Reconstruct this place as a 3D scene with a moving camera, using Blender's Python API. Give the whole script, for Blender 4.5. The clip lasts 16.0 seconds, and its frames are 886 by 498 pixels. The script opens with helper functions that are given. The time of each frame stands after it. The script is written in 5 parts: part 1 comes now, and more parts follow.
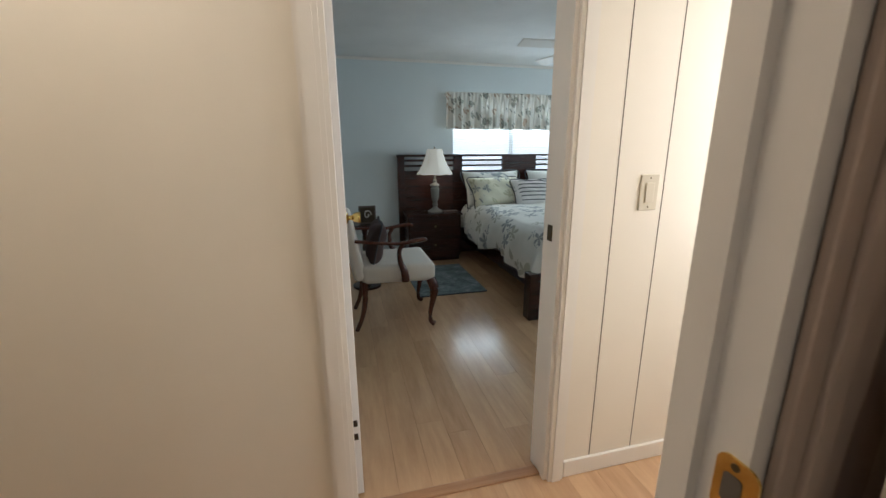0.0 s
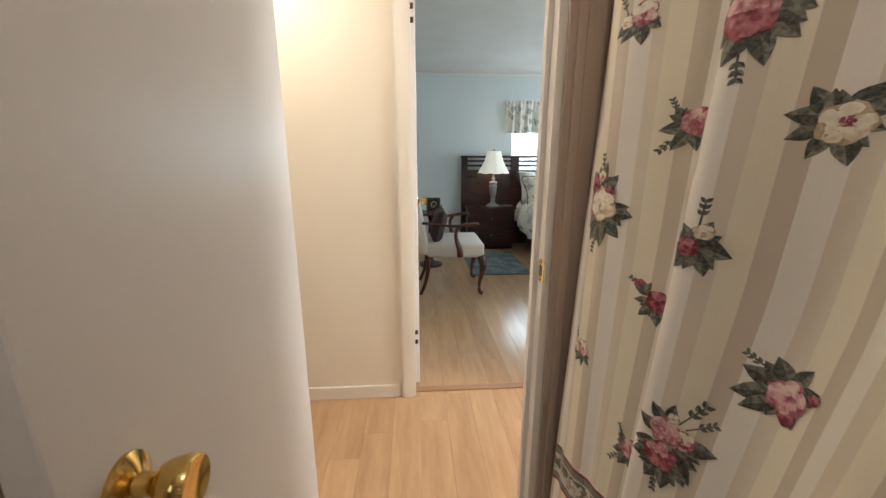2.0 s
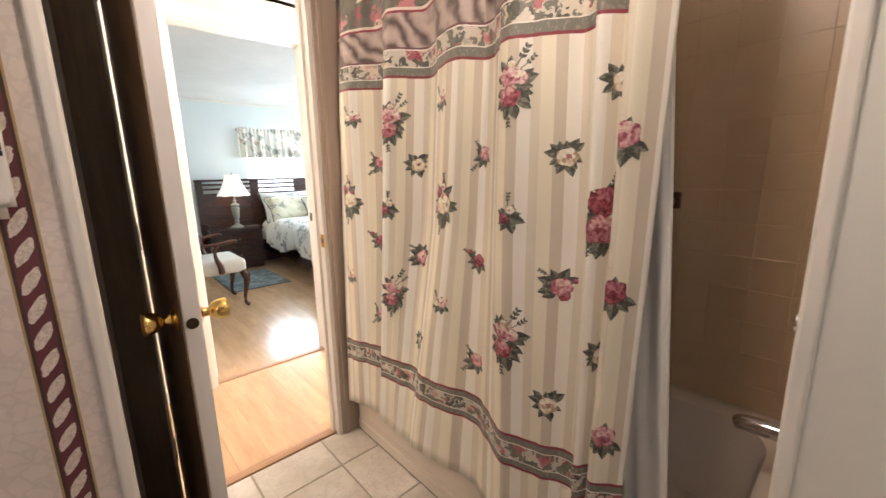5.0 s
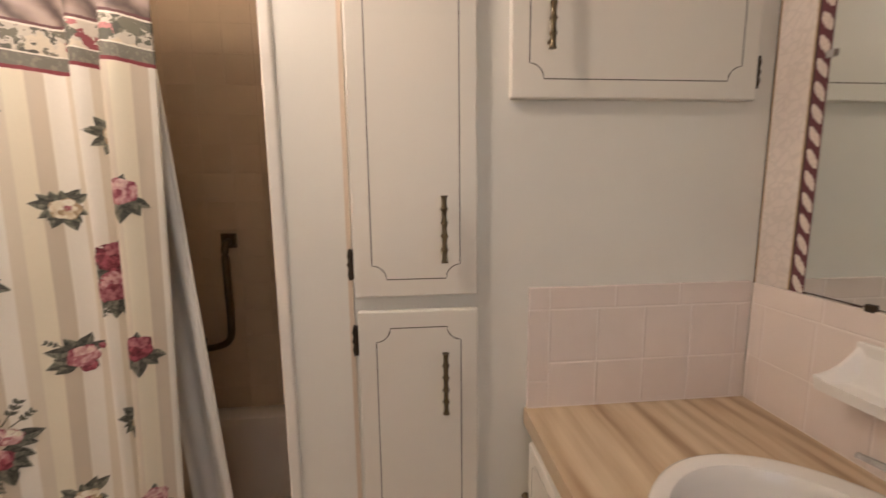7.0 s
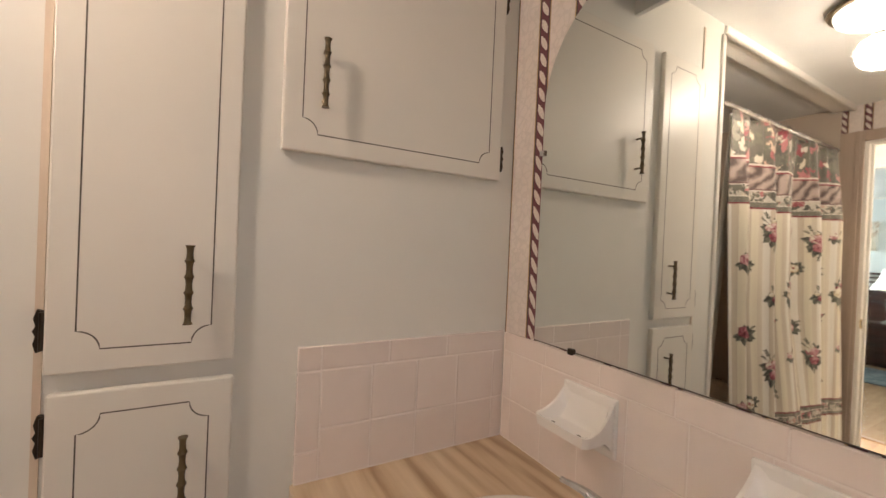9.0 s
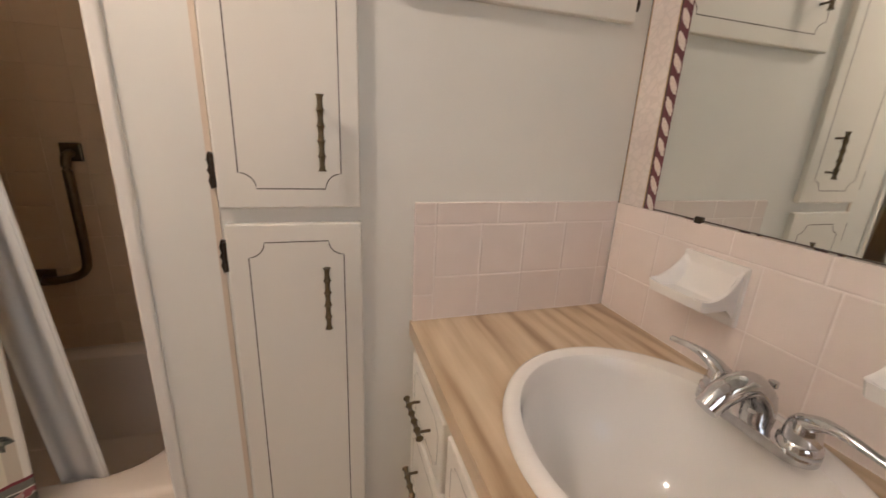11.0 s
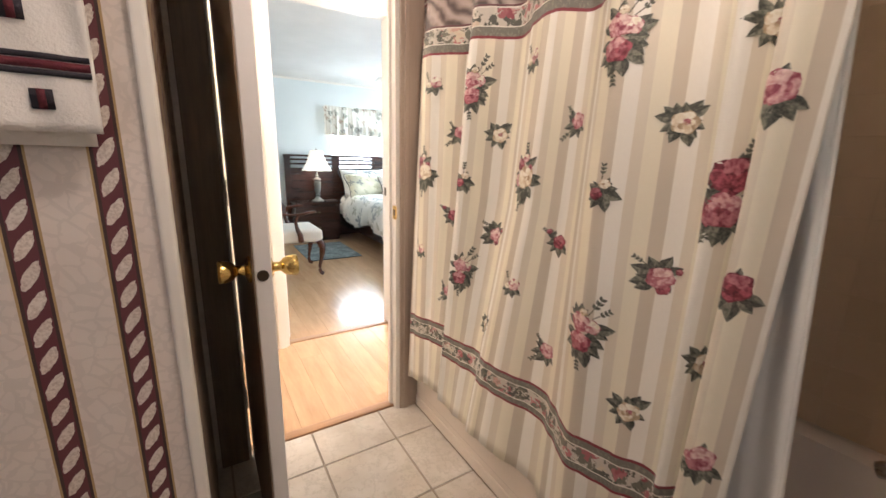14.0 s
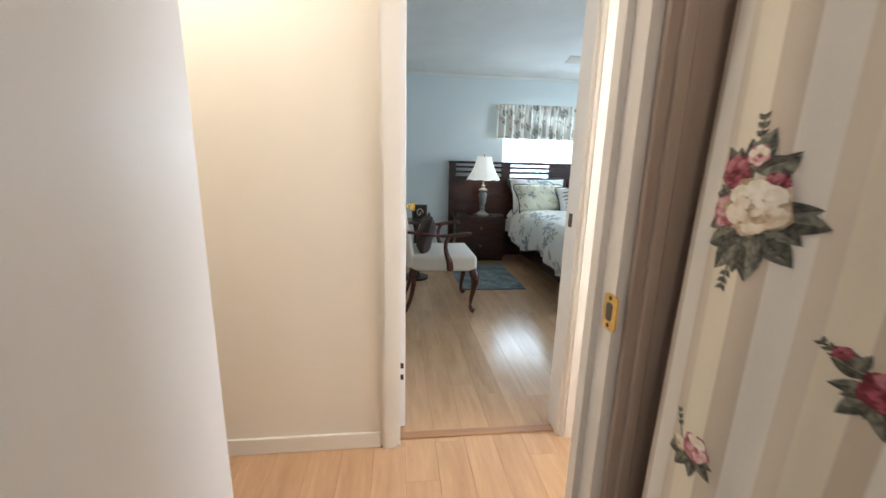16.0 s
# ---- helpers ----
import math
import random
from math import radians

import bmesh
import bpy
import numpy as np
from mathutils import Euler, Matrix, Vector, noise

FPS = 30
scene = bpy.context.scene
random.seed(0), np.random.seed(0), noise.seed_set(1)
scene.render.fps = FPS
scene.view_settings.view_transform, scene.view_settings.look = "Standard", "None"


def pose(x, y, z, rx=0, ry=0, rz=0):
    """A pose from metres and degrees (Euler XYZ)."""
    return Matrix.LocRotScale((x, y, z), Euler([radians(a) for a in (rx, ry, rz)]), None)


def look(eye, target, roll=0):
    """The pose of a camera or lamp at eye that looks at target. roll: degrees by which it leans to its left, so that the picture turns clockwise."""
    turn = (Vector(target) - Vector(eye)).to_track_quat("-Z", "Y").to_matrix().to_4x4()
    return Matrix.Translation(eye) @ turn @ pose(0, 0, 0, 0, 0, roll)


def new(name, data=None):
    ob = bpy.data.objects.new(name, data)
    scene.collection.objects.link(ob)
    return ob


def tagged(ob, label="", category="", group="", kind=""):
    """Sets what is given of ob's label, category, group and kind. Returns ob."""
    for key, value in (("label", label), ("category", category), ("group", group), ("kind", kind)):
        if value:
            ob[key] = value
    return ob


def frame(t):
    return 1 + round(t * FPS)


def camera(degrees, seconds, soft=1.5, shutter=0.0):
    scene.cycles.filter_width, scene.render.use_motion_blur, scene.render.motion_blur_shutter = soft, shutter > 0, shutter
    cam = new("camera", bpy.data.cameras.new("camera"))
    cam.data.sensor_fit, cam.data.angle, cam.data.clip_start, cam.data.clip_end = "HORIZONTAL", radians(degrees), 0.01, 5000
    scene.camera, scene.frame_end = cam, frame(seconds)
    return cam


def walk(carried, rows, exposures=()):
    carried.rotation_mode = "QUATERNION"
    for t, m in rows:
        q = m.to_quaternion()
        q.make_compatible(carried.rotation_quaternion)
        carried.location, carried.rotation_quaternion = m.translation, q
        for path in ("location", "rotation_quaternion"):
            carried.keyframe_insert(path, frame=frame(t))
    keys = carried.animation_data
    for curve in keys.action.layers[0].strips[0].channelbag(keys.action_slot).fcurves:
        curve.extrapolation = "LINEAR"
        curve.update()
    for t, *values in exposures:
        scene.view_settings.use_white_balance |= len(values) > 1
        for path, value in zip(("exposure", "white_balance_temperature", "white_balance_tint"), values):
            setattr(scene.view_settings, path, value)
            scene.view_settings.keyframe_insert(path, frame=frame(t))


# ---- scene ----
cam = camera(97.5, 16.0, 1.5, 0.2)
METRES, EYE, TILT, LEAN, TURN = 3.6, 1.225, 0.0, 0.0, -14.2
ROWS = [
    (0.0, 0.0, 0.0, 0.0, -0.07, -14.0, 0.29),
    (0.5, 0.0169, -0.0459, 0.0024, 5.03, -13.64, 0.33),
    (1.0, 0.0231, -0.1072, 0.0006, 7.34, -14.53, 0.3),
    (1.5, 0.0314, -0.1516, 0.0026, 9.53, -14.14, 0.16),
    (2.0, 0.0439, -0.1879, 0.0022, 10.02, -13.87, -0.1),
    (2.5, 0.0387, -0.2238, 0.0041, 7.01, -12.62, 0.06),
    (3.0, 0.0158, -0.2768, 0.0075, 0.72, -11.62, 0.51),
    (5.5, -0.0275, -0.4154, 0.0037, -37.69, -11.19, 1.41),
    (6.0, -0.0318, -0.4181, 0.0042, -49.53, -11.08, 1.82),
    (6.5, -0.0256, -0.4444, 0.008, -64.96, -10.43, 1.62),
    (7.0, -0.0152, -0.4703, 0.0178, -80.76, -7.8, 0.67),
    (7.5, -0.0119, -0.4878, 0.0227, -94.04, -3.56, -0.45),
    (8.0, -0.0108, -0.5038, 0.0264, -103.01, 3.19, -1.51),
    (10.5, -0.009, -0.5003, 0.008, -99.78, -11.96, -2.37),
    (11.0, -0.0104, -0.4895, 0.001, -92.46, -16.36, -2.52),
    (11.5, -0.0163, -0.4722, -0.007, -82.36, -18.58, -2.69),
    (12.0, -0.0251, -0.4425, -0.0119, -70.09, -19.39, -2.73),
    (12.5, -0.0386, -0.4141, -0.0187, -56.52, -18.68, -2.48),
    (13.0, -0.0403, -0.4022, -0.0158, -41.77, -17.11, -1.74),
    (13.5, -0.0312, -0.4009, -0.0117, -28.03, -14.8, -1.33),
    (14.0, -0.0191, -0.3861, -0.0116, -17.42, -13.0, -1.44),
    (14.5, -0.0029, -0.3278, -0.014, -8.45, -12.11, -1.73),
    (15.0, 0.0103, -0.2604, -0.0134, -1.17, -12.14, -1.88),
    (15.5, 0.0206, -0.1796, -0.0098, 4.96, -12.36, -1.9),
    (16.0, 0.0138, -0.0931, -0.0144, 7.56, -12.51, -1.4),
]

STOPS = [(0.0, -1.78, 6150, 10), (0.5, -1.52, 6450, 10), (1.5, -1.24, 6350, 10), (2.0, -0.98, 6400, 10), (3.0, -0.42, 6450, 11), (5.5, 0.06, 6550, 15), (8.0, 0.05, 6800, 15),
         (10.5, 0.2, 6550, 14), (12.0, 0.36, 6200, 13), (12.5, 0.28, 6150, 13), (13.0, 0.14, 6150, 13), (14.0, 0.08, 6350, 15), (14.5, 0.05, 6300, 13), (15.0, -0.15, 6250, 10), (15.5, -0.64, 6050, 10), (16.0, -0.87, 5900, 10)]
walk(cam, [(t, pose(0, 0, EYE, TILT, LEAN, TURN) @ pose(METRES * x, METRES * y, METRES * z, 90 + pitch, roll, yaw)) for t, x, y, z, yaw, pitch, roll in ROWS], STOPS)

# ---- world, sun and lamps ----
world = bpy.data.worlds.new("sky")
scene.world = world
world.use_nodes = True
wn = world.node_tree.nodes
sky = wn.new("ShaderNodeTexSky")
sky.sky_type, sky.sun_disc = "NISHITA", False
sky.sun_elevation, sky.sun_rotation = radians(48), radians(200)
world.node_tree.links.new(sky.outputs[0], wn["Background"].inputs[0])
wn["Background"].inputs[1].default_value = 0.15


def lamp(name, kind, m, power, colour, **more):
    data = bpy.data.lights.new(name, kind)
    data.energy, data.color = power, colour
    for key, value in more.items():
        if key == "size":
            data.shape, data.size, data.size_y = "RECTANGLE", value[0], value[1]
        elif key == "radius":
            data.shadow_soft_size = value
        elif key == "angle":
            data.angle = value
    ob = new(name, data)
    ob.matrix_world = m
    return ob


lamp("sun", "SUN", look((0, 0, 20), (3, -9, 0)), 3.0, (1.0, 0.94, 0.85), angle=radians(0.5))
# daylight through the bedroom's back window and the one at the hall's end
lamp("window_daylight", "AREA", look((2.1, 4.645, 1.3), (2.0, 0.0, 0.6)), 72, (0.75, 0.91, 1.0), size=(1.5, 1.0))
# added fill for the bedroom, set in an unseen side window
lamp("added_side_daylight", "AREA", look((4.38, 2.6, 1.35), (0.0, 2.5, 0.9)), 118, (0.75, 0.91, 1.0), size=(1.6, 1.1))
lamp("hall_window_daylight", "AREA", look((1.93, 0.68, 1.35), (-2.0, 0.75, 1.1)), 58, (1.0, 0.97, 0.93), size=(0.6, 1.3))
lamp("bath_window_daylight", "AREA", look((-1.49, -1.85, 1.5), (0.4, -1.5, 1.2)), 2.6, (0.92, 0.97, 1.0), size=(0.56, 0.66))
# lamps of the bathroom, hall and bedside table
lamp("bathroom_bulb", "POINT", pose(-0.01, -1.06, 2.08), 19.5, (1.0, 0.86, 0.73), radius=0.06)
lamp("hall_bulb", "POINT", pose(-0.75, 0.68, 2.05), 30, (1.0, 0.87, 0.72), radius=0.08)
lamp("bedside_bulb", "POINT", pose(1.012, 4.36, 1.13), 4, (1.0, 0.86, 0.66), radius=0.03)


# ---- shader helpers ----
class Nodes:
    """A material's node tree with short calls."""

    def __init__(self, name, rough=0.5, metal=0.0, spec=0.5):
        self.mat = bpy.data.materials.new(name)
        self.mat.use_nodes = True
        self.t = self.mat.node_tree
        self.out = self.t.nodes["Principled BSDF"]
        self.out.inputs["Roughness"].default_value = rough
        self.out.inputs["Metallic"].default_value = metal
        self.out.inputs["Specular IOR Level"].default_value = spec

    def put(self, sock, v):
        if isinstance(v, bpy.types.NodeSocket):
            self.t.links.new(v, sock)
        elif isinstance(v, (tuple, list)):
            sock.default_value = (*v, 1.0) if len(v) == 3 and len(sock.default_value) == 4 else v
        else:
            sock.default_value = v

    def math(self, op, a, b=0.0, c=None):
        n = self.t.nodes.new("ShaderNodeMath")
        n.operation = op
        self.put(n.inputs[0], a), self.put(n.inputs[1], b)
        if c is not None:
            self.put(n.inputs[2], c)
        return n.outputs[0]

    def coords(self, which="Object"):
        return self.t.nodes.new("ShaderNodeTexCoord").outputs[which]

    def world(self):
        return self.t.nodes.new("ShaderNodeNewGeometry").outputs["Position"]

    def split(self, v):
        n = self.t.nodes.new("ShaderNodeSeparateXYZ")
        self.put(n.inputs[0], v)
        return n.outputs

    def join(self, x, y, z=0.0):
        n = self.t.nodes.new("ShaderNodeCombineXYZ")
        for i, v in enumerate((x, y, z)):
            self.put(n.inputs[i], v)
        return n.outputs[0]

    def noise(self, v, scale, detail=3.0, stretch=None, rough=0.55):
        if stretch:
            m = self.t.nodes.new("ShaderNodeVectorMath")
            m.operation = "MULTIPLY"
            self.put(m.inputs[0], v)
            m.inputs[1].default_value = stretch
            v = m.outputs[0]
        n = self.t.nodes.new("ShaderNodeTexNoise")
        self.put(n.inputs["Vector"], v)
        n.inputs["Scale"].default_value, n.inputs["Detail"].default_value, n.inputs["Roughness"].default_value = scale, detail, rough
        return n.outputs[0]

    def ramp(self, v, stops):
        n = self.t.nodes.new("ShaderNodeValToRGB")
        e = n.color_ramp.elements
        while len(e) < len(stops):
            e.new(0.5)
        for el, (p, c) in zip(e, stops):
            el.position, el.color = p, (*c, 1.0)
        self.put(n.inputs[0], v)
        return n.outputs[0]

    def mix(self, f, a, b):
        n = self.t.nodes.new("ShaderNodeMix")
        n.data_type = "RGBA"
        self.put(n.inputs[0], f), self.put(n.inputs[6], a), self.put(n.inputs[7], b)
        return n.outputs[2]

    def random(self):
        return self.t.nodes.new("ShaderNodeObjectInfo").outputs["Random"]

    def bump(self, height, strength=0.2, distance=0.002):
        n = self.t.nodes.new("ShaderNodeBump")
        n.inputs["Strength"].default_value, n.inputs["Distance"].default_value = strength, distance
        self.put(n.inputs["Height"], height)
        self.put(self.out.inputs["Normal"], n.outputs[0])

    def colour(self, c):
        self.put(self.out.inputs["Base Color"], c)
        return self

    def rough(self, r):
        self.put(self.out.inputs["Roughness"], r)
        return self


def scaled(c, k):
    return tuple(min(1.0, v * k) for v in c)


def paint(name, c, rough=0.45, wear=0.02, grain=0.1, scale=160.0):
    """Painted or plain surface with faint stains and a fine texture."""
    n = Nodes(name, rough)
    p = n.world()
    big = n.noise(p, 2.3, 4)
    n.colour(n.ramp(big, [(0.3, scaled(c, 1 - wear)), (0.7, scaled(c, 1 + wear))]))
    small = n.noise(p, scale, 2)
    n.bump(small, grain, 0.001)
    n.rough(n.math("MULTIPLY_ADD", big, 0.06, rough - 0.03))
    return n.mat


def wood(name, dark, light, rough=0.35, along="z", scale=1.0, varied=0.0):
    """Grained wood; the grain runs along one axis."""
    n = Nodes(name, rough)
    p = n.world()
    if varied:
        o = n.math("MULTIPLY", n.random(), 7.0)
        m = n.t.nodes.new("ShaderNodeVectorMath")
        m.operation = "ADD"
        n.put(m.inputs[0], p), n.put(m.inputs[1], n.join(o, o, o))
        p = m.outputs[0]
    st = {"x": (1.2, 22, 22), "y": (12, 1.4, 12), "z": (22, 22, 1.2)}[along]
    g = n.noise(p, 2.2 * scale, 6, st, 0.65)
    f = n.noise(p, 9.0 * scale, 4, st, 0.7)
    v = n.math("MULTIPLY_ADD", f, 0.35, n.math("MULTIPLY", g, 0.7))
    if varied:
        v = n.math("ADD", v, n.math("MULTIPLY_ADD", n.random(), varied, -varied / 2))
    n.colour(n.ramp(v, [(0.34, dark), (0.68, light)]))
    if not varied:
        n.bump(f, 0.12, 0.001)
    n.rough(n.math("MULTIPLY_ADD", f, 0.04 if varied else 0.15, rough - (0.02 if varied else 0.07)))
    return n.mat


def metal(name, c, rough=0.2):
    n = Nodes(name, rough, 1.0)
    p = n.world()
    s = n.noise(p, 40, 4)
    n.colour(n.ramp(s, [(0.3, scaled(c, 0.75)), (0.7, c)]))
    n.rough(n.math("MULTIPLY_ADD", s, 0.15, rough - 0.07))
    return n.mat


def glow(name, c, power):
    n = Nodes(name, 0.6)
    n.colour(c)
    n.out.inputs["Emission Color"].default_value = (*c, 1)
    n.out.inputs["Emission Strength"].default_value = power
    return n.mat


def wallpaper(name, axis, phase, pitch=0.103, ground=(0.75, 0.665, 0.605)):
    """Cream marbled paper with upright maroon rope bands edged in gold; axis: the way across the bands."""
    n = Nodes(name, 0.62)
    p = n.world()
    s = n.split(p)
    across, up = s[0 if axis == "x" else 1], s[2]
    side = n.math("SUBTRACT", n.math("MODULO", n.math("ADD", across, phase + pitch * 100.5), pitch), pitch / 2)
    mod = n.math("ABSOLUTE", side)
    # distance from the nearest band's middle
    cells = n.t.nodes.new("ShaderNodeTexVoronoi")
    cells.feature = "DISTANCE_TO_EDGE"
    cells.inputs["Scale"].default_value = 44.0
    bend = n.math("MULTIPLY", n.math("SUBTRACT", n.noise(p, 55, 2), 0.5), 0.022)
    n.put(cells.inputs["Vector"], n.join(n.math("ADD", across, bend), n.math("SUBTRACT", up, bend), 0.0))
    line = n.math("LESS_THAN", cells.outputs["Distance"], 0.085)
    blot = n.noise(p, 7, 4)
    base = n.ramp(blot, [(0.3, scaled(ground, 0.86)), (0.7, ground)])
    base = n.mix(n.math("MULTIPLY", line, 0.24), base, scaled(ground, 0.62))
    gold = n.math("LESS_THAN", mod, 0.0205)
    base = n.mix(gold, base, (0.42, 0.28, 0.13))
    edge = n.math("LESS_THAN", mod, 0.0175)
    base = n.mix(edge, base, (0.055, 0.028, 0.026))
    band = n.math("LESS_THAN", mod, 0.0135)
    base = n.mix(band, base, (0.125, 0.030, 0.038))
    wob = n.math("MULTIPLY", n.math("SUBTRACT", n.noise(p, 150, 2), 0.5), 0.006)
    slant = n.math("ADD", n.math("SUBTRACT", up, n.math("MULTIPLY", side, 1.2)), wob)
    ph = n.math("ABSOLUTE", n.math("SUBTRACT", n.math("MODULO", n.math("ADD", slant, 4.0), 0.043), 0.0215))
    rope = n.math("LESS_THAN", n.math("MULTIPLY_ADD", n.math("POWER", n.math("DIVIDE", mod, 0.0115), 3.0), 0.0065, ph), 0.0130)
    rope = n.math("MULTIPLY", rope, n.math("LESS_THAN", n.math("ADD", mod, wob), 0.0112))
    base = n.mix(rope, base, n.ramp(n.noise(p, 300, 2), [(0.3, (0.50, 0.42, 0.36)), (0.6, (0.72, 0.65, 0.58))]))
    n.colour(base)
    n.bump(n.noise(p, 250, 2), 0.15, 0.001)
    return n.mat


WHITE_TRIM = paint("white_trim_paint", (0.80, 0.755, 0.69), 0.35)
CREAM_WALL = paint("cream_panel_paint", (0.81, 0.75, 0.65), 0.42)
BED_WALL = paint("bedroom_wall_paint", (0.69, 0.728, 0.722), 0.55)
CEILING = paint("ceiling_paint", (0.80, 0.79, 0.77), 0.7, 0.05, 0.5, 90)
BATH_WALL = paint("bathroom_wall_paint", (0.775, 0.75, 0.685), 0.42)
CABINET = paint("cabinet_paint", (0.80, 0.755, 0.675), 0.42)
DOOR_WHITE = paint("door_paint", (0.78, 0.755, 0.74), 0.40, 0.008)
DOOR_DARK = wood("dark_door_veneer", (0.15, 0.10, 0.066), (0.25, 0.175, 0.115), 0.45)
TAUPE = wood("taupe_casing_wood", (0.37, 0.275, 0.21), (0.43, 0.335, 0.265), 0.45, "z", 0.6)
TUB_WALL = paint("taupe_alcove_paint", (0.52, 0.43, 0.35), 0.5)
PAPER_X = wallpaper("rope_wallpaper_x", "x", 0.519)
PAPER_S = wallpaper("rope_wallpaper_south", "x", -0.257, 0.118)
# tan ground, darkened further for the shade behind the open door
PAPER_Y_SHADED = wallpaper("rope_wallpaper_y_shaded", "y", 0.522, 0.124, (0.46, 0.33, 0.21))
PLANK = wood("maple_laminate", (0.44, 0.262, 0.143), (0.61, 0.392, 0.225), 0.19, "y", 0.45, 0.16)
PLANK_SEAM = paint("laminate_underlay", (0.26, 0.15, 0.08), 0.6)
THRESH = wood("threshold_wood", (0.30, 0.15, 0.075), (0.46, 0.26, 0.14), 0.3, "x")
GROUT = paint("grout", (0.36, 0.295, 0.23), 0.8)
CHERRY = wood("dark_cherry_wood", (0.016, 0.006, 0.004), (0.060, 0.018, 0.011), 0.25, "x")
MAHOG = wood("mahogany", (0.045, 0.014, 0.008), (0.12, 0.036, 0.02), 0.25, "z")
BRASS = metal("polished_brass", (0.83, 0.58, 0.20), 0.14)
ANTIQUE = metal("antique_brass", (0.17, 0.128, 0.075), 0.36)
CHROME = metal("chrome", (0.72, 0.72, 0.73), 0.08)
IRON = metal("dark_bronze", (0.085, 0.065, 0.048), 0.42)
PORCELAIN = paint("porcelain", (0.84, 0.80, 0.75), 0.06, 0.02, 0.0)
TUB = paint("tub_enamel", (0.74, 0.64, 0.54), 0.16, 0.03, 0.0)
IVORY = paint("ivory_plastic", (0.60, 0.54, 0.42), 0.35)
# near-black; also on the vanity plinth, small holes and mirror edge
GROOVE = paint("groove_dark", (0.10, 0.08, 0.06), 0.7)


def tile_material(name, a, b, rough, vein=0.0):
    n = Nodes(name, rough)
    p = n.world()
    o = n.math("MULTIPLY", n.random(), 9.0)
    m = n.t.nodes.new("ShaderNodeVectorMath")
    m.operation = "ADD"
    n.put(m.inputs[0], p), n.put(m.inputs[1], n.join(o, o, o))
    g = n.noise(m.outputs[0], 7, 5)
    v = n.math("ADD", g, n.math("MULTIPLY_ADD", n.random(), 0.2, -0.1))
    c = n.ramp(v, [(0.3, a), (0.72, b)])
    if vein:
        f = n.noise(m.outputs[0], 13, 6, None, 0.7)
        l = n.math("LESS_THAN", n.math("ABSOLUTE", n.math("SUBTRACT", f, 0.5)), 0.02)
        c = n.mix(n.math("MULTIPLY", l, vein), c, scaled(a, 0.8))
    n.colour(c)
    n.bump(n.noise(p, 60, 3), 0.05, 0.001)
    return n.mat


FLOOR_TILE = tile_material("stone_look_tile", (0.56, 0.49, 0.41), (0.72, 0.66, 0.59), 0.24, 0.35)
PINK_TILE = tile_material("pink_glazed_tile", (0.77, 0.67, 0.61), (0.82, 0.72, 0.66), 0.1)
TAN_TILE = tile_material("tan_glazed_tile", (0.54, 0.39, 0.245), (0.59, 0.43, 0.275), 0.34)
PINK_GROUT = paint("pale_pink_grout", (0.82, 0.735, 0.68), 0.8)
TAN_GROUT = paint("pale_tan_grout", (0.53, 0.38, 0.24), 0.7)


def counter_material():
    n = Nodes("wood_look_laminate", 0.28)
    p = n.world()
    w = n.t.nodes.new("ShaderNodeTexWave")
    w.bands_direction = "Y"
    w.inputs["Scale"].default_value, w.inputs["Distortion"].default_value = 5.0, 16.0
    w.inputs["Detail"].default_value, w.inputs["Detail Scale"].default_value = 4.0, 0.7
    m = n.t.nodes.new("ShaderNodeVectorMath")
    m.operation = "MULTIPLY"
    n.put(m.inputs[0], p)
    m.inputs[1].default_value = (0.22, 1.0, 1.0)
    n.put(w.inputs["Vector"], m.outputs[0])
    f = n.noise(p, 26, 5, (0.08, 1.0, 1.0))
    v = n.math("MULTIPLY_ADD", w.outputs[1], 0.22, n.math("MULTIPLY", f, 0.8))
    n.colour(n.ramp(v, [(0.30, (0.34, 0.22, 0.125)), (0.48, (0.53, 0.385, 0.245)), (0.74, (0.67, 0.53, 0.37))]))
    n.bump(f, 0.1, 0.001)
    return n.mat


COUNTER = counter_material()


# ---- mesh helpers ----
def box(bm, x0, x1, y0, y1, z0, z1):
    vs = [bm.verts.new((x, y, z)) for z in (z0, z1) for y in (y0, y1) for x in (x0, x1)]
    for f in ((0, 2, 3, 1), (4, 5, 7, 6), (0, 1, 5, 4), (2, 6, 7, 3), (0, 4, 6, 2), (1, 3, 7, 5)):
        bm.faces.new([vs[i] for i in f])
    return bm


def boxes(*rows):
    bm = bmesh.new()
    for r in rows:
        box(bm, *r)
    return bm


def soft_box(x0, x1, y0, y1, z0, z1, r=0.004, seg=2):
    bm = boxes((x0, x1, y0, y1, z0, z1))
    bmesh.ops.bevel(bm, geom=bm.edges[:], offset=r, segments=seg, affect="EDGES", profile=0.5)
    return bm


def lathe(profile, n=24, axis="z", at=(0, 0, 0)):
    """A turned shape from (radius, height) pairs."""
    bm = bmesh.new()
    rings = []
    for r, h in profile:
        ring = []
        for k in range(n):
            a = 2 * math.pi * k / n
            c, s = max(r, 1e-4) * math.cos(a), max(r, 1e-4) * math.sin(a)
            v = {"z": (c, s, h), "x": (h, c, s), "y": (s, h, c)}[axis]
            ring.append(bm.verts.new(Vector(v) + Vector(at)))
        rings.append(ring)
    for a, b in zip(rings, rings[1:]):
        for k in range(n):
            bm.faces.new((a[k], a[(k + 1) % n], b[(k + 1) % n], b[k]))
    bm.faces.new(rings[0][::-1]), bm.faces.new(rings[-1])
    return bm


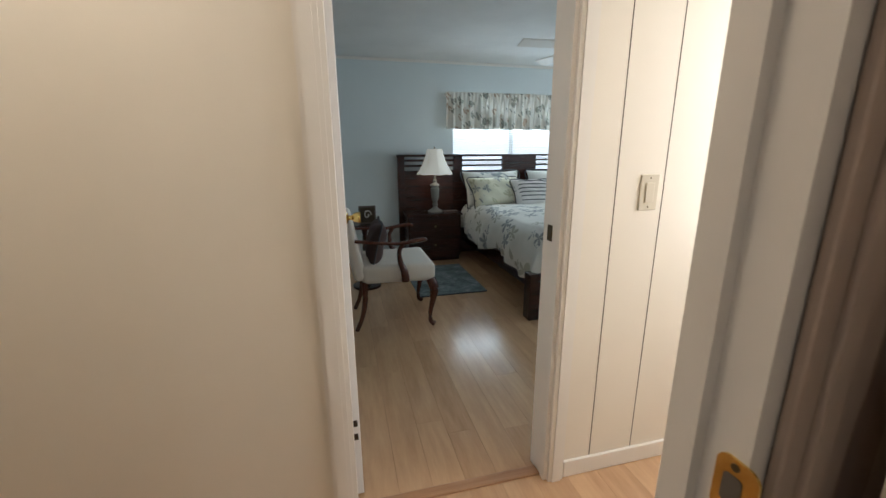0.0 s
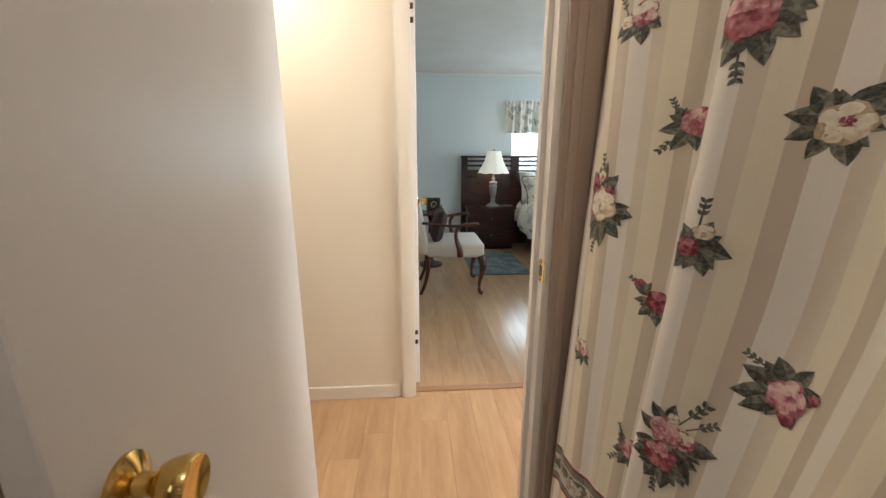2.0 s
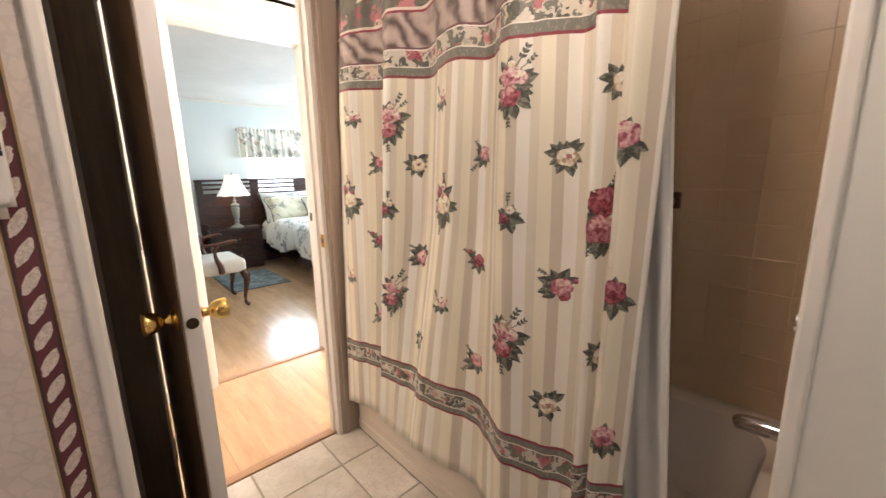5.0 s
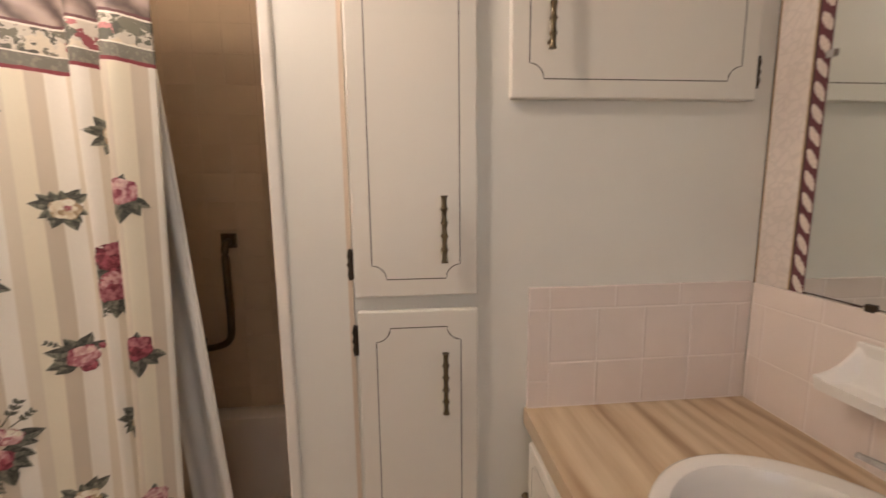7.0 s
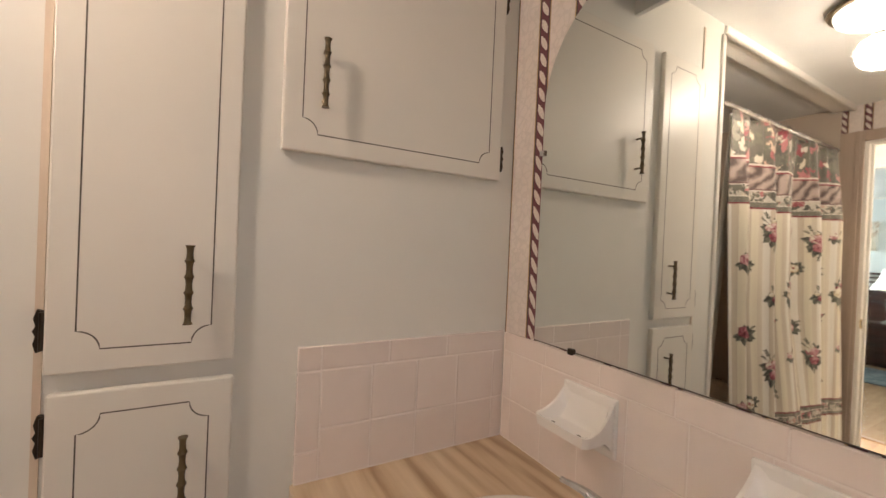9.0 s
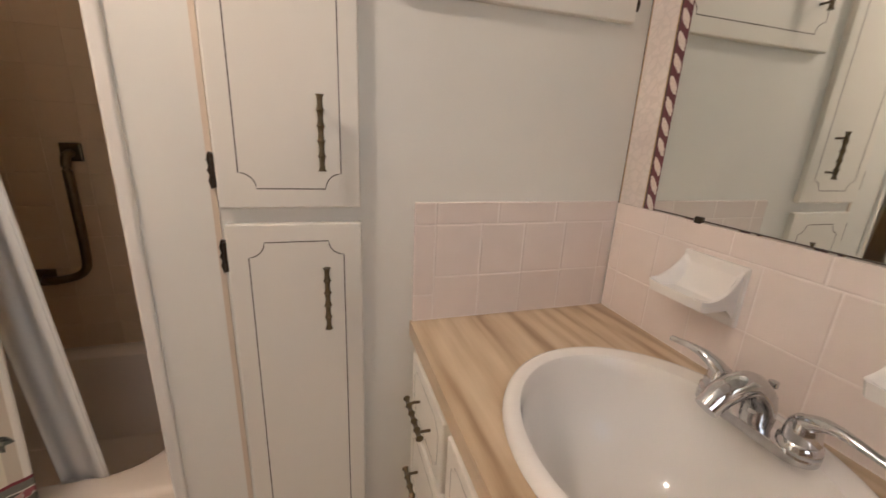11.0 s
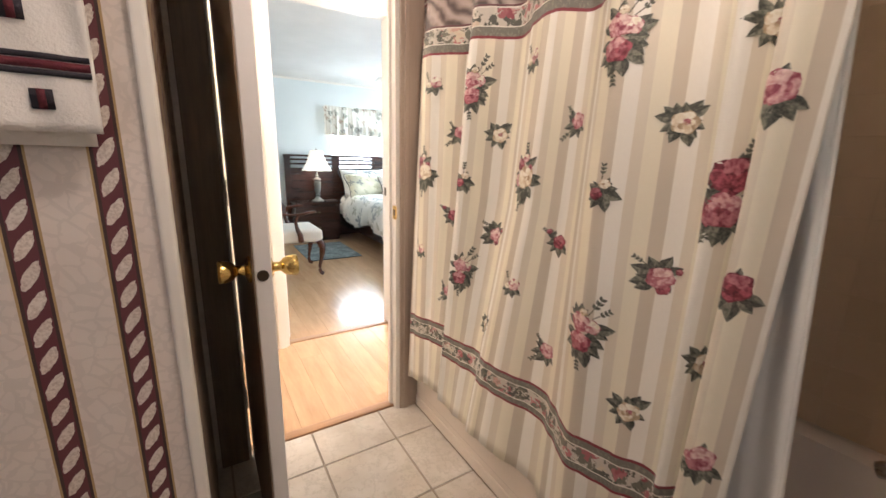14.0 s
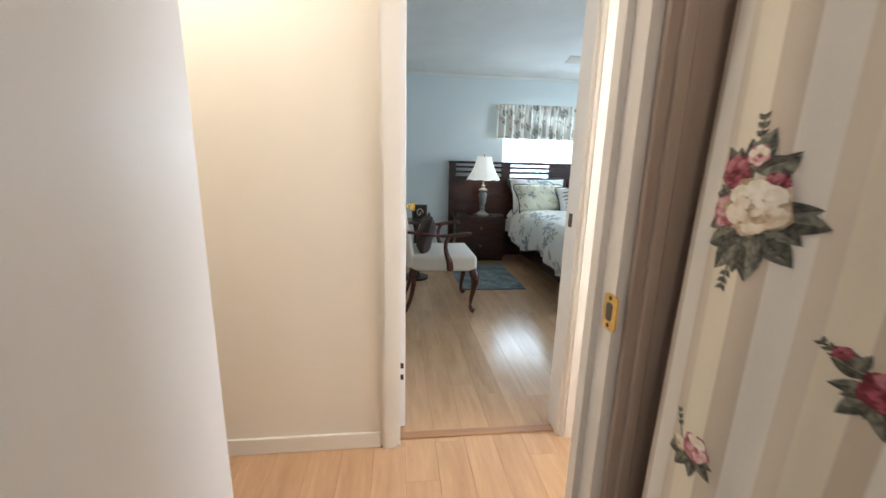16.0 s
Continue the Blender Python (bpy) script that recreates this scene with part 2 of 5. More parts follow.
def spline(points, n=8):
    """Catmull-Rom through points."""
    p = [Vector(q) for q in points]
    p = [2 * p[0] - p[1]] + p + [2 * p[-1] - p[-2]]
    out = []
    for a, b, c, d in zip(p, p[1:], p[2:], p[3:]):
        for k in range(n):
            t = k / n
            out.append(0.5 * (2 * b + (c - a) * t + (2 * a - 5 * b + 4 * c - d) * t * t + (3 * b - a - 3 * c + d) * t ** 3))
    return out + [p[-2]]


def tube(points, radii, n=10, flat=1.0, steps=6):
    """A bent rod through points; radii: one number or one a point; flat squeezes its height."""
    path = spline(points, steps)
    if not isinstance(radii, (list, tuple)):
        radii = [radii] * len(points)
    rr = [v.x for v in spline([(r, 0, 0) for r in radii], steps)]
    bm, rings = bmesh.new(), []
    up = Vector((0, 0, 1))
    for i, c in enumerate(path):
        d = (path[min(i + 1, len(path) - 1)] - path[max(i - 1, 0)]).normalized()
        side = d.cross(up)
        if side.length < 0.05:
            side = d.cross(Vector((0, 1, 0)))
        side.normalize()
        top = side.cross(d).normalized()
        rings.append([bm.verts.new(c + rr[i] * (math.cos(2 * math.pi * k / n) * side + flat * math.sin(2 * math.pi * k / n) * top)) for k in range(n)])
    for a, b in zip(rings, rings[1:]):
        for k in range(n):
            bm.faces.new((a[k], a[(k + 1) % n], b[(k + 1) % n], b[k]))
    bm.faces.new(rings[0][::-1]), bm.faces.new(rings[-1])
    return bm


def mesh_of(name, bm, material, smooth=False):
    bmesh.ops.recalc_face_normals(bm, faces=bm.faces[:])
    me = bpy.data.meshes.new(name)
    bm.to_mesh(me)
    bm.free()
    me.materials.append(material)
    if smooth:
        me.shade_smooth()
        me.set_sharp_from_angle(angle=radians(40))
    return me


def part(name, bm, material, parent=None, label="", smooth=False):
    ob = new(name, mesh_of(name, bm, material, smooth))
    ob.parent = parent
    return tagged(ob, label)


def structure(name, bm, material, label):
    return tagged(part(name, bm, material), label, name.split("_")[0], kind="structure")


def thing(name, label, category, at=(0, 0, 0), turn=0.0, group=""):
    ob = new(name)
    ob.empty_display_size = 0.1
    ob.matrix_world = pose(*at, 0, 0, turn)
    return tagged(ob, label, category, group)


def prism(outline, depth0, depth1, plane="xz"):
    """A plate of the given outline (2D points in order) between two depths along the third axis."""
    bm = bmesh.new()
    put = {"xz": lambda a, b, d: (a, d, b), "yz": lambda a, b, d: (d, a, b), "xy": lambda a, b, d: (a, b, d)}[plane]
    lo = [bm.verts.new(put(a, b, depth0)) for a, b in outline]
    hi = [bm.verts.new(put(a, b, depth1)) for a, b in outline]
    n = len(outline)
    bm.faces.new(lo), bm.faces.new(hi[::-1])
    for i in range(n):
        bm.faces.new((lo[i], lo[(i + 1) % n], hi[(i + 1) % n], hi[i]))
    return bm


def rounded(x0, x1, y0, y1, r, n=8):
    out = []
    for cx, cy, a0 in ((x1 - r, y1 - r, 0), (x0 + r, y1 - r, 90), (x0 + r, y0 + r, 180), (x1 - r, y0 + r, 270)):
        out += [(cx + r * math.cos(radians(a0 + 90 * k / n)), cy + r * math.sin(radians(a0 + 90 * k / n))) for k in range(n + 1)]
    return out


# ---- the large structure ----
BN, BH = 0.19, 0.252      # bathroom's and hall's face of the wall between them
HN, RN = 1.105, 1.195     # hall's and bedroom's face of the wall between them
BACK, BEDZ, HALLZ, BATHZ = 4.65, 2.23, 2.25, 2.26
structure("wall_bath_north", boxes((-0.457, -0.356, BN, BH, 0, BATHZ), (0.315, 1.30, BN, BH, 0, BATHZ), (-0.356, 0.315, BN, BH, 2.04, BATHZ)), PAPER_X, "papered bathroom wall with a doorway to the hall")
structure("wall_hall_south", boxes((-2.6, -0.356, BH, BH + 0.012, 0, HALLZ), (0.315, 1.9, BH, BH + 0.012, 0, HALLZ), (-0.356, 0.315, BH, BH + 0.012, 2.04, HALLZ)), CREAM_WALL, "cream painted hall wall with a doorway")
structure("wall_bath_entry", boxes((-0.557, -0.457, -0.50, BN, 0, BATHZ), (-0.459, -0.4565, -0.5875, -0.50, 0, BATHZ)), PAPER_Y_SHADED, "striped papered wall behind the open door")
structure("wall_bath_alcove", boxes((-1.5, -0.459, -0.588, -0.50, 0, BATHZ)), PAPER_X, "papered wall with maroon rope stripes")
structure("wall_bath_west", boxes((-1.6, -1.5, -2.55, -2.15, 0, BATHZ), (-1.6, -1.5, -1.55, -0.50, 0, BATHZ), (-1.6, -1.5, -2.15, -1.55, 0, 1.15), (-1.6, -1.5, -2.15, -1.55, 1.85, BATHZ)), PAPER_Y_SHADED, "papered bathroom wall with a small window")
bath_window = structure("window_bath", boxes((-1.585, -1.52, -2.15, -2.11, 1.15, 1.85), (-1.585, -1.52, -1.59, -1.55, 1.15, 1.85), (-1.585, -1.52, -2.11, -1.59, 1.15, 1.19), (-1.585, -1.52, -2.11, -1.59, 1.81, 1.85)), WHITE_TRIM, "small white framed bathroom window")
structure("wall_bath_south", boxes((-1.5, 1.30, -2.55, -2.43, 0, BATHZ)), PAPER_S, "papered wall behind the vanity")
structure("wall_bath_east", boxes((0.36, 0.46, -2.43, -1.354, 0, BATHZ)), BATH_WALL, "pale painted wall beside the vanity")
structure("wall_tub_end", boxes((0.46, 1.18, -1.47, -1.385, 0, BATHZ)), TUB_WALL, "tiled end wall of the tub alcove")
structure("wall_tub_back", boxes((1.18, 1.30, -1.47, BN, 0, BATHZ)), TUB_WALL, "tiled back wall of the tub alcove")
structure("wall_tub_north", boxes((0.42, 1.18, BN - 0.012, BN, 0.4, BATHZ)), TUB_WALL, "tan wall at the foot of the tub")
structure("beam_tub", boxes((0.365, 0.46, -1.385, BN - 0.012, 2.238, BATHZ)), WHITE_TRIM, "white header over the tub opening")
structure("ceiling_bathroom", boxes((-1.6, 1.30, -2.55, BN, BATHZ, BATHZ + 0.08)), CEILING, "white textured bathroom ceiling")
structure("ceiling_hall", boxes((-2.6, 1.9, BN, HN, HALLZ + 0.012, HALLZ + 0.1)), CEILING, "white hall ceiling")
structure("ceiling_bedroom", boxes((-0.9, 4.5, HN, BACK + 0.15, BEDZ, BEDZ + 0.1)), CEILING, "white bedroom ceiling with faint panel seams")
structure("wall_hall_north", boxes((-2.6, -0.04, HN, RN, 0, HALLZ), (0.69, 1.9, HN, RN, 0, HALLZ), (-0.04, 0.69, HN, RN, 2.05, HALLZ)), CREAM_WALL, "cream panelled hall wall with the bedroom doorway")
structure("wall_hall_west", boxes((-2.7, -2.6, BH, HN, 0, HALLZ)), CREAM_WALL, "cream wall at the end of the hall")
structure("wall_hall_east", boxes((1.9, 2.0, BH, 0.36, 0, HALLZ), (1.9, 2.0, 1.0, HN, 0, HALLZ), (1.9, 2.0, 0.36, 1.0, 0, 0.68), (1.9, 2.0, 0.36, 1.0, 2.02, HALLZ)), CREAM_WALL, "cream wall at the other end of the hall")
structure("wall_bedroom_south", boxes((-0.9, -0.04, RN, RN + 0.012, 0, BEDZ), (0.69, 4.4, RN, RN + 0.012, 0, BEDZ), (-0.04, 0.69, RN, RN + 0.012, 2.05, BEDZ)), BED_WALL, "pale bedroom wall around the doorway")
WX0, WX1, WZ0, WZ1 = 1.30, 2.90, 0.95, 1.78
structure("wall_bedroom_back", boxes((-0.9, WX0, BACK, BACK + 0.14, 0, BEDZ), (WX1, 4.4, BACK, BACK + 0.14, 0, BEDZ), (WX0, WX1, BACK, BACK + 0.14, 0, WZ0), (WX0, WX1, BACK, BACK + 0.14, WZ1, BEDZ)), BED_WALL, "pale grey bedroom wall with a window")
structure("wall_bedroom_west", boxes((-1.0, -0.9, RN, BACK, 0, BEDZ)), BED_WALL, "pale bedroom side wall")
structure("wall_bedroom_east", boxes((4.4, 4.5, RN, 1.75, 0, BEDZ), (4.4, 4.5, 3.45, BACK, 0, BEDZ), (4.4, 4.5, 1.75, 3.45, 0, 0.75), (4.4, 4.5, 1.75, 3.45, 1.95, BEDZ)), BED_WALL, "pale bedroom wall with an added, unseen side window")
structure("crown_trim", boxes((-0.9, 4.4, BACK - 0.018, BACK, BEDZ - 0.03, BEDZ - 0.002)), WHITE_TRIM, "thin white moulding under the ceiling")
structure("floor_bedroom", boxes((-2.7, 2.0, 0.235, 1.15, -0.1, -0.006), (-1.0, 4.5, 1.15, BACK + 0.1, -0.1, -0.006)), PLANK_SEAM, "floor of maple laminate planks")
structure("floor_bathroom", boxes((-1.6, 1.3, -2.55, 0.235, -0.1, -0.004)), GROUT, "bathroom floor of pale stone tiles")
structure("threshold_bath", soft_box(-0.30, 0.30, 0.215, 0.262, -0.004, 0.008, 0.004), THRESH, "reddish wooden threshold strip")
structure("threshold_bedroom", soft_box(-0.02, 0.68, 1.13, 1.175, -0.004, 0.008, 0.004), THRESH, "reddish wooden threshold strip")


# ---- doorways ----
def doorway(name, x0, x1, y0, y1, top, jamb, cas_lo, cas_hi, sides, w=0.06):
    """Jambs and casings of a doorway in a wall that runs along x; sides: which faces have casings."""
    d = tagged(new(name), "white painted door frame with moulded casing", "door frame", kind="structure")
    t = 0.02
    part("jamb", boxes((x0, x0 + t, y0, y1, 0, top), ), jamb, d)
    part("jamb", boxes((x1 - t, x1, y0, y1, 0, top), ), jamb, d)
    part("head", boxes((x0 + t, x1 - t, y0, y1, top - t, top), ), jamb, d)
    for y, s, m in ((y0, -1, cas_lo), (y1, 1, cas_hi)):
        if s not in sides:
            continue
        for k, (e0, e1) in enumerate(((0.0, 0.014), (0.008, 0.019))):
            a, b = (y, y + s * e1) if s > 0 else (y - e1, y)
            i0, i1 = (0.006, w) if k == 0 else (0.020, w - 0.012)
            lo = (a, b) if k == 0 else ((y + s * 0.012, y + s * e1) if s > 0 else (y - e1, y - 0.012))
            if k == 0:
                lo = (y, y + 0.014) if s > 0 else (y - 0.014, y)
            part("casing" if k == 0 else "casing_bead", boxes((x0 - i1 + 0.006, x0 - i0 + 0.012, *lo, 0, top + w - (0.006 if k == 0 else 0.02))), m, d)
            part("casing" if k == 0 else "casing_bead", boxes((x1 + i0 - 0.012, x1 + i1 - 0.006, *lo, 0, top + w - (0.006 if k == 0 else 0.02))), m, d)
            if k == 0:
                part("head_casing", boxes((x0 + 0.006, x1 - 0.006, *lo, top - 0.008, top + w - 0.006)), m, d)
    return d


frame_bath = doorway("doorframe_bath", -0.356, 0.315, BN - 0.002, BH + 0.014, 2.04, WHITE_TRIM, TAUPE, WHITE_TRIM, (1,))
part("casing", soft_box(0.312, 0.42, BN - 0.014, BN - 0.003, 0, 2.10, 0.003), TAUPE, frame_bath, "taupe stained casing")
part("casing_bead", soft_box(0.330, 0.352, BN - 0.020, BN - 0.012, 0, 2.10, 0.003), TAUPE, frame_bath)
# taupe like the right one; the slot's shade is put in as dark brown
part("casing", soft_box(-0.440, -0.346, BN - 0.014, BN - 0.003, 0, 2.10, 0.003), DOOR_DARK, frame_bath, "casing in the door's dark brown, for the shade behind the door")
part("head_casing", soft_box(-0.346, 0.312, BN - 0.014, BN - 0.003, 2.035, 2.10, 0.003), TAUPE, frame_bath)
part("door_stop", boxes((0.283, 0.295, 0.226, 0.25, 0, 2.02)), WHITE_TRIM, frame_bath)
strike = part("strike_plate", prism(rounded(0.176, 0.212, 0.925, 0.983, 0.010, 5), 0.2925, 0.2949, "yz"), BRASS, frame_bath, "brass strike plate")
part("strike_hole", prism(rounded(0.188, 0.204, 0.940, 0.968, 0.004, 3), 0.2918, 0.2924, "yz"), GROOVE, strike)
for z in (0.932, 0.976):
    part("screw", lathe([(0, 0.2915), (0.0035, 0.2918), (0.0035, 0.2926), (0, 0.2926)], 10, "x", (0, 0.196, z)), ANTIQUE, strike)
frame_bed = doorway("doorframe_bedroom", -0.04, 0.69, HN - 0.002, RN + 0.014, 2.05, WHITE_TRIM, WHITE_TRIM, WHITE_TRIM, (-1, 1))
part("strike_plate", boxes((0.667, 0.670, 1.150, 1.178, 0.93, 0.985)), ANTIQUE, frame_bed, "worn brass strike plate")


def knob(parent, at, way, big=0.0255):
    """A round brass door knob on its rose; way: +1 or -1 along x."""
    prof = [(0.0, 0.0), (0.031, 0.0), (0.031, 0.004), (0.022, 0.009), (0.012, 0.012), (0.0105, 0.024), (0.0125, 0.029), (0.019, 0.034), (big * 0.88, 0.041), (big, 0.053), (big * 1.02, 0.061), (big * 0.95, 0.065), (0.018, 0.0635), (0.011, 0.062), (0.0, 0.062)]
    return part("knob", lathe([(r, way * h) for r, h in prof], 28, "x", at), BRASS, parent, "polished brass knob", True)


def leaf_door(name, label, x0, x1, y0, y1, west, kz, ky, ww=0.003, latch_y=None, hinge_y=None):
    d = thing(name, label, "door", ((x0 + x1) / 2, y1, 0.01))
    o = -d.matrix_world.translation
    bm = soft_box(x0 + (ww if west else 0), x1, y0, y1, 0.01, 2.02, 0.002, 1)
    bm.transform(Matrix.Translation(o))
    part("leaf", bm, DOOR_WHITE, d)
    if west:
        bm = boxes((x0, x0 + ww - 0.0002, y0 + 0.0015, y1, 0.012, 2.018))
        bm.transform(Matrix.Translation(o))
        part("veneer", bm, west, d, "dark stained face")
    for x, s in ((x0, -1), (x1, 1)):
        knob(d, Vector((x, ky, kz)) + o, s)
    bm = lathe([(0.0, 0), (0.0125, 0.0), (0.0125, 0.003), (0.0, 0.003)], 20, "y", Vector(((x0 + x1) / 2, y0 - 0.0028 if latch_y is None else latch_y, kz)) + o)
    part("latch", bm, IRON, d, "dark round latch")
    for z in (0.25, 1.05, 1.8):
        bm = lathe([(0.0, z - 0.045), (0.006, z - 0.045), (0.006, z + 0.045), (0.0, z + 0.045)], 12, "z", Vector((x0 - 0.007, y1 + 0.006 if hinge_y is None else hinge_y, 0)) + o)
        part("hinge", bm, IRON, d)
    return d


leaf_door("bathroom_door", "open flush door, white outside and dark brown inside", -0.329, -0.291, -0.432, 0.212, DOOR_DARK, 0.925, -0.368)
bed_door = leaf_door("bedroom_door", "open white bedroom door with a brass knob", -0.033, 0.002, 1.206, 1.906, None, 0.93, 1.846, 0.003, 1.9058, 1.218)
for z in (0.256, 0.31, 1.80, 1.855):
    part("hinge_mark", boxes((-0.008, 0.010, -0.7025, -0.699, z - 0.022, z + 0.002)), IRON, bed_door)
structure("baseboard_hall", soft_box(-2.6, -0.10, HN - 0.012, HN, 0, 0.072, 0.004), WHITE_TRIM, "white baseboard along the hall wall")
structure("baseboard_hall_east", soft_box(0.75, 1.9, HN - 0.012, HN, 0, 0.072, 0.004), WHITE_TRIM, "white baseboard along the hall wall")
structure("baseboard_bedroom", soft_box(-0.9, 4.4, BACK - 0.012, BACK, 0, 0.08, 0.004), WHITE_TRIM, "white baseboard under the bedroom wall")
structure("trim_corner", soft_box(-0.470, -0.448, -0.599, -0.579, 0, BATHZ, 0.006, 3), WHITE_TRIM, "white corner moulding on the papered wall")
for x in (0.865, 1.052, 1.46):
    structure("wall_groove", boxes((x - 0.0015, x + 0.0015, HN - 0.0008, HN + 0.001, 0.072, HALLZ)), GROOVE, "narrow groove between wall panels")

plate = thing("light_switch", "ivory rocker light switch on the hall wall", "light switch", (0.992, HN, 1.09))
bm = soft_box(-0.036, 0.036, -0.006, 0.0, -0.060, 0.060, 0.003)
part("plate", bm, IVORY, plate)
part("rocker", soft_box(-0.0165, 0.0165, -0.010, -0.0055, -0.033, 0.033, 0.002), IVORY, plate)
for z in (-0.048, 0.048):
    part("screw", lathe([(0, -0.0075), (0.003, -0.007), (0.003, -0.0055), (0, -0.0055)], 8, "y", (0, 0, z)), ANTIQUE, plate)

# ---- tub ----
TX0, TX1, TY0, TY1, RIM = 0.398, 1.178, -1.383, 0.176, 0.395


def loft(rings, close_last=True):
    bm = bmesh.new()
    vs = [[bm.verts.new(p) for p in ring] for ring in rings]
    n = len(vs[0])
    for a, b in zip(vs, vs[1:]):
        for k in range(n):
            bm.faces.new((a[k], a[(k + 1) % n], b[(k + 1) % n], b[k]))
    if close_last:
        bm.faces.new(vs[-1])
    return bm


tub = thing("bathtub", "almond enamelled bathtub in a tiled alcove", "bathtub", (0, 0, 0))
rings = []
for inset, z, r in ((0.0, 0.05, 0.01), (0.0, 0.32, 0.01), (0.0, RIM - 0.012, 0.012), (0.008, RIM - 0.002, 0.02), (0.02, RIM, 0.03)):
    rings.append([(x, y, z) for x, y in rounded(TX0 + inset, TX1 - inset * 0.2, TY0 + inset * 0.2, TY1 - inset * 0.2, r)])
for inset, z, r in ((0.075, RIM, 0.13), (0.088, RIM - 0.008, 0.14), (0.10, RIM - 0.05, 0.14), (0.125, 0.16, 0.13), (0.17, 0.09, 0.11), (0.24, 0.075, 0.08)):
    rings.append([(x, y, z) for x, y in rounded(TX0 + inset, TX1 - inset, TY0 + inset * 1.1, TY1 - inset * 1.1, r)])
part("basin", loft(rings), TUB, tub, "", True)
part("apron_foot", soft_box(TX0 - 0.004, TX0 + 0.05, TY0, TY1, 0.0, 0.055, 0.006), TUB, tub)
part("apron_panel", soft_box(TX0 - 0.006, TX0 + 0.01, TY0 + 0.09, TY1 - 0.09, 0.085, 0.285, 0.008, 3), TUB, tub, "raised apron panel")
sp = thing("tub_spout", "chrome tub spout on the tiled end wall", "tub spout")
part("spout", tube([(0.80, -1.386, 0.556), (0.80, -1.33, 0.556), (0.80, -1.25, 0.552), (0.80, -1.224, 0.542)], [0.024, 0.024, 0.022, 0.017], 16), CHROME, sp, "", True)
part("flange", lathe([(0, -1.386), (0.034, -1.384), (0.032, -1.372), (0, -1.372)], 24, "y", (0.80, 0, 0.556)), CHROME, sp, "", True)
ov = thing("overflow_plate", "round chrome overflow plate inside the tub", "drain plate")
part("plate", lathe([(0, -1.30), (0.036, -1.294), (0.03, -1.278), (0, -1.272)], 24, "y", (0.80, 0, 0.315)), CHROME, ov, "", True)
tv = thing("tub_tap", "round chrome mixer tap above the spout", "tap")
part("escutcheon", lathe([(0, -1.386), (0.05, -1.384), (0.045, -1.37), (0, -1.368)], 24, "y", (0.80, 0, 0.86)), CHROME, tv, "", True)
part("handle", lathe([(0, -1.368), (0.016, -1.368), (0.018, -1.33), (0.03, -1.325), (0.03, -1.313), (0, -1.308)], 20, "y", (0.80, 0, 0.86)), CHROME, tv, "", True)
gb = thing("grab_bar", "bent brass-toned grab bar on the tub's back wall", "grab bar")
part("bar", tube([(1.166, -0.90, 1.12), (1.12, -0.90, 1.10), (1.115, -0.90, 1.0), (1.115, -0.90, 0.78), (1.115, -0.885, 0.715), (1.118, -0.83, 0.69), (1.125, -0.77, 0.685), (1.166, -0.75, 0.685)], 0.014, 12), ANTIQUE, gb, "", True)
for y, z in ((-0.90, 1.12), (-0.75, 0.685)):
    part("flange", soft_box(1.154, 1.166, y - 0.03, y + 0.03, z - 0.03, z + 0.03, 0.004), ANTIQUE, gb)
rod = thing("curtain_rod", "chrome shower curtain rod across the tub opening", "curtain rod")
part("rod", tube([(0.43, TY0 - 0.001, 2.0), (0.43, -0.6, 1.998), (0.43, BN - 0.013, 2.0)], 0.0125, 12), CHROME, rod, "", True)

for k in range(11):
    ring = thing("curtain_ring", "small chrome shower curtain ring on the rod", "curtain ring", (0.43, 0.13 - 0.112 * k, 1.993), 0, "curtain rings on the rod")
    part("hoop", tube([(0.0, 0.0, 0.022), (0.019, 0.0, 0.008), (0.017, 0.0, -0.014), (0.0, 0.0, -0.026), (-0.017, 0.0, -0.014), (-0.019, 0.0, 0.008), (0.0, 0.0, 0.022)], 0.0018, 6, 1.0, 4), CHROME, ring)

# ---- shower curtain ----
TOPF = [(0.165, 0.4), (0.033, 0.362), (-0.083, 0.464), (-0.23, 0.37), (-0.322, 0.486), (-0.519, 0.401), (-0.612, 0.478), (-0.742, 0.388), (-0.904, 0.485), (-0.967, 0.405), (-1.022, 0.46), (-1.046, 0.365), (-1.112, 0.434)]
MIDF = [(0.149, 0.372), (0.034, 0.362), (-0.081, 0.441), (-0.184, 0.368), (-0.296, 0.473), (-0.466, 0.409), (-0.604, 0.462), (-0.738, 0.376), (-0.92, 0.469), (-0.972, 0.4), (-1.018, 0.445), (-1.04, 0.362), (-1.104, 0.412)]
LOWF = [(0.13, 0.338), (0.035, 0.353), (-0.079, 0.388), (-0.126, 0.361), (-0.262, 0.393), (-0.4, 0.363), (-0.618, 0.397), (-0.771, 0.338), (-0.94, 0.402), (-0.982, 0.372), (-1.008, 0.4), (-1.032, 0.335), (-1.095, 0.383)]
HEM, BAND, MID, RED, TOPZ = 0.20, 0.41, 1.05, 1.556, 1.985
SUB = 14
top_line, mid_line, low_line = ([Vector((p.y, p.x)) for p in spline([(y, x, 0) for y, x in f], SUB)] for f in (TOPF, MIDF, LOWF))
WIDTH = [0.0]
for i in range(len(top_line) - 1):
    WIDTH.append(WIDTH[-1] + sum((line[i + 1] - line[i]).length for line in (top_line, mid_line, low_line)) / 3)


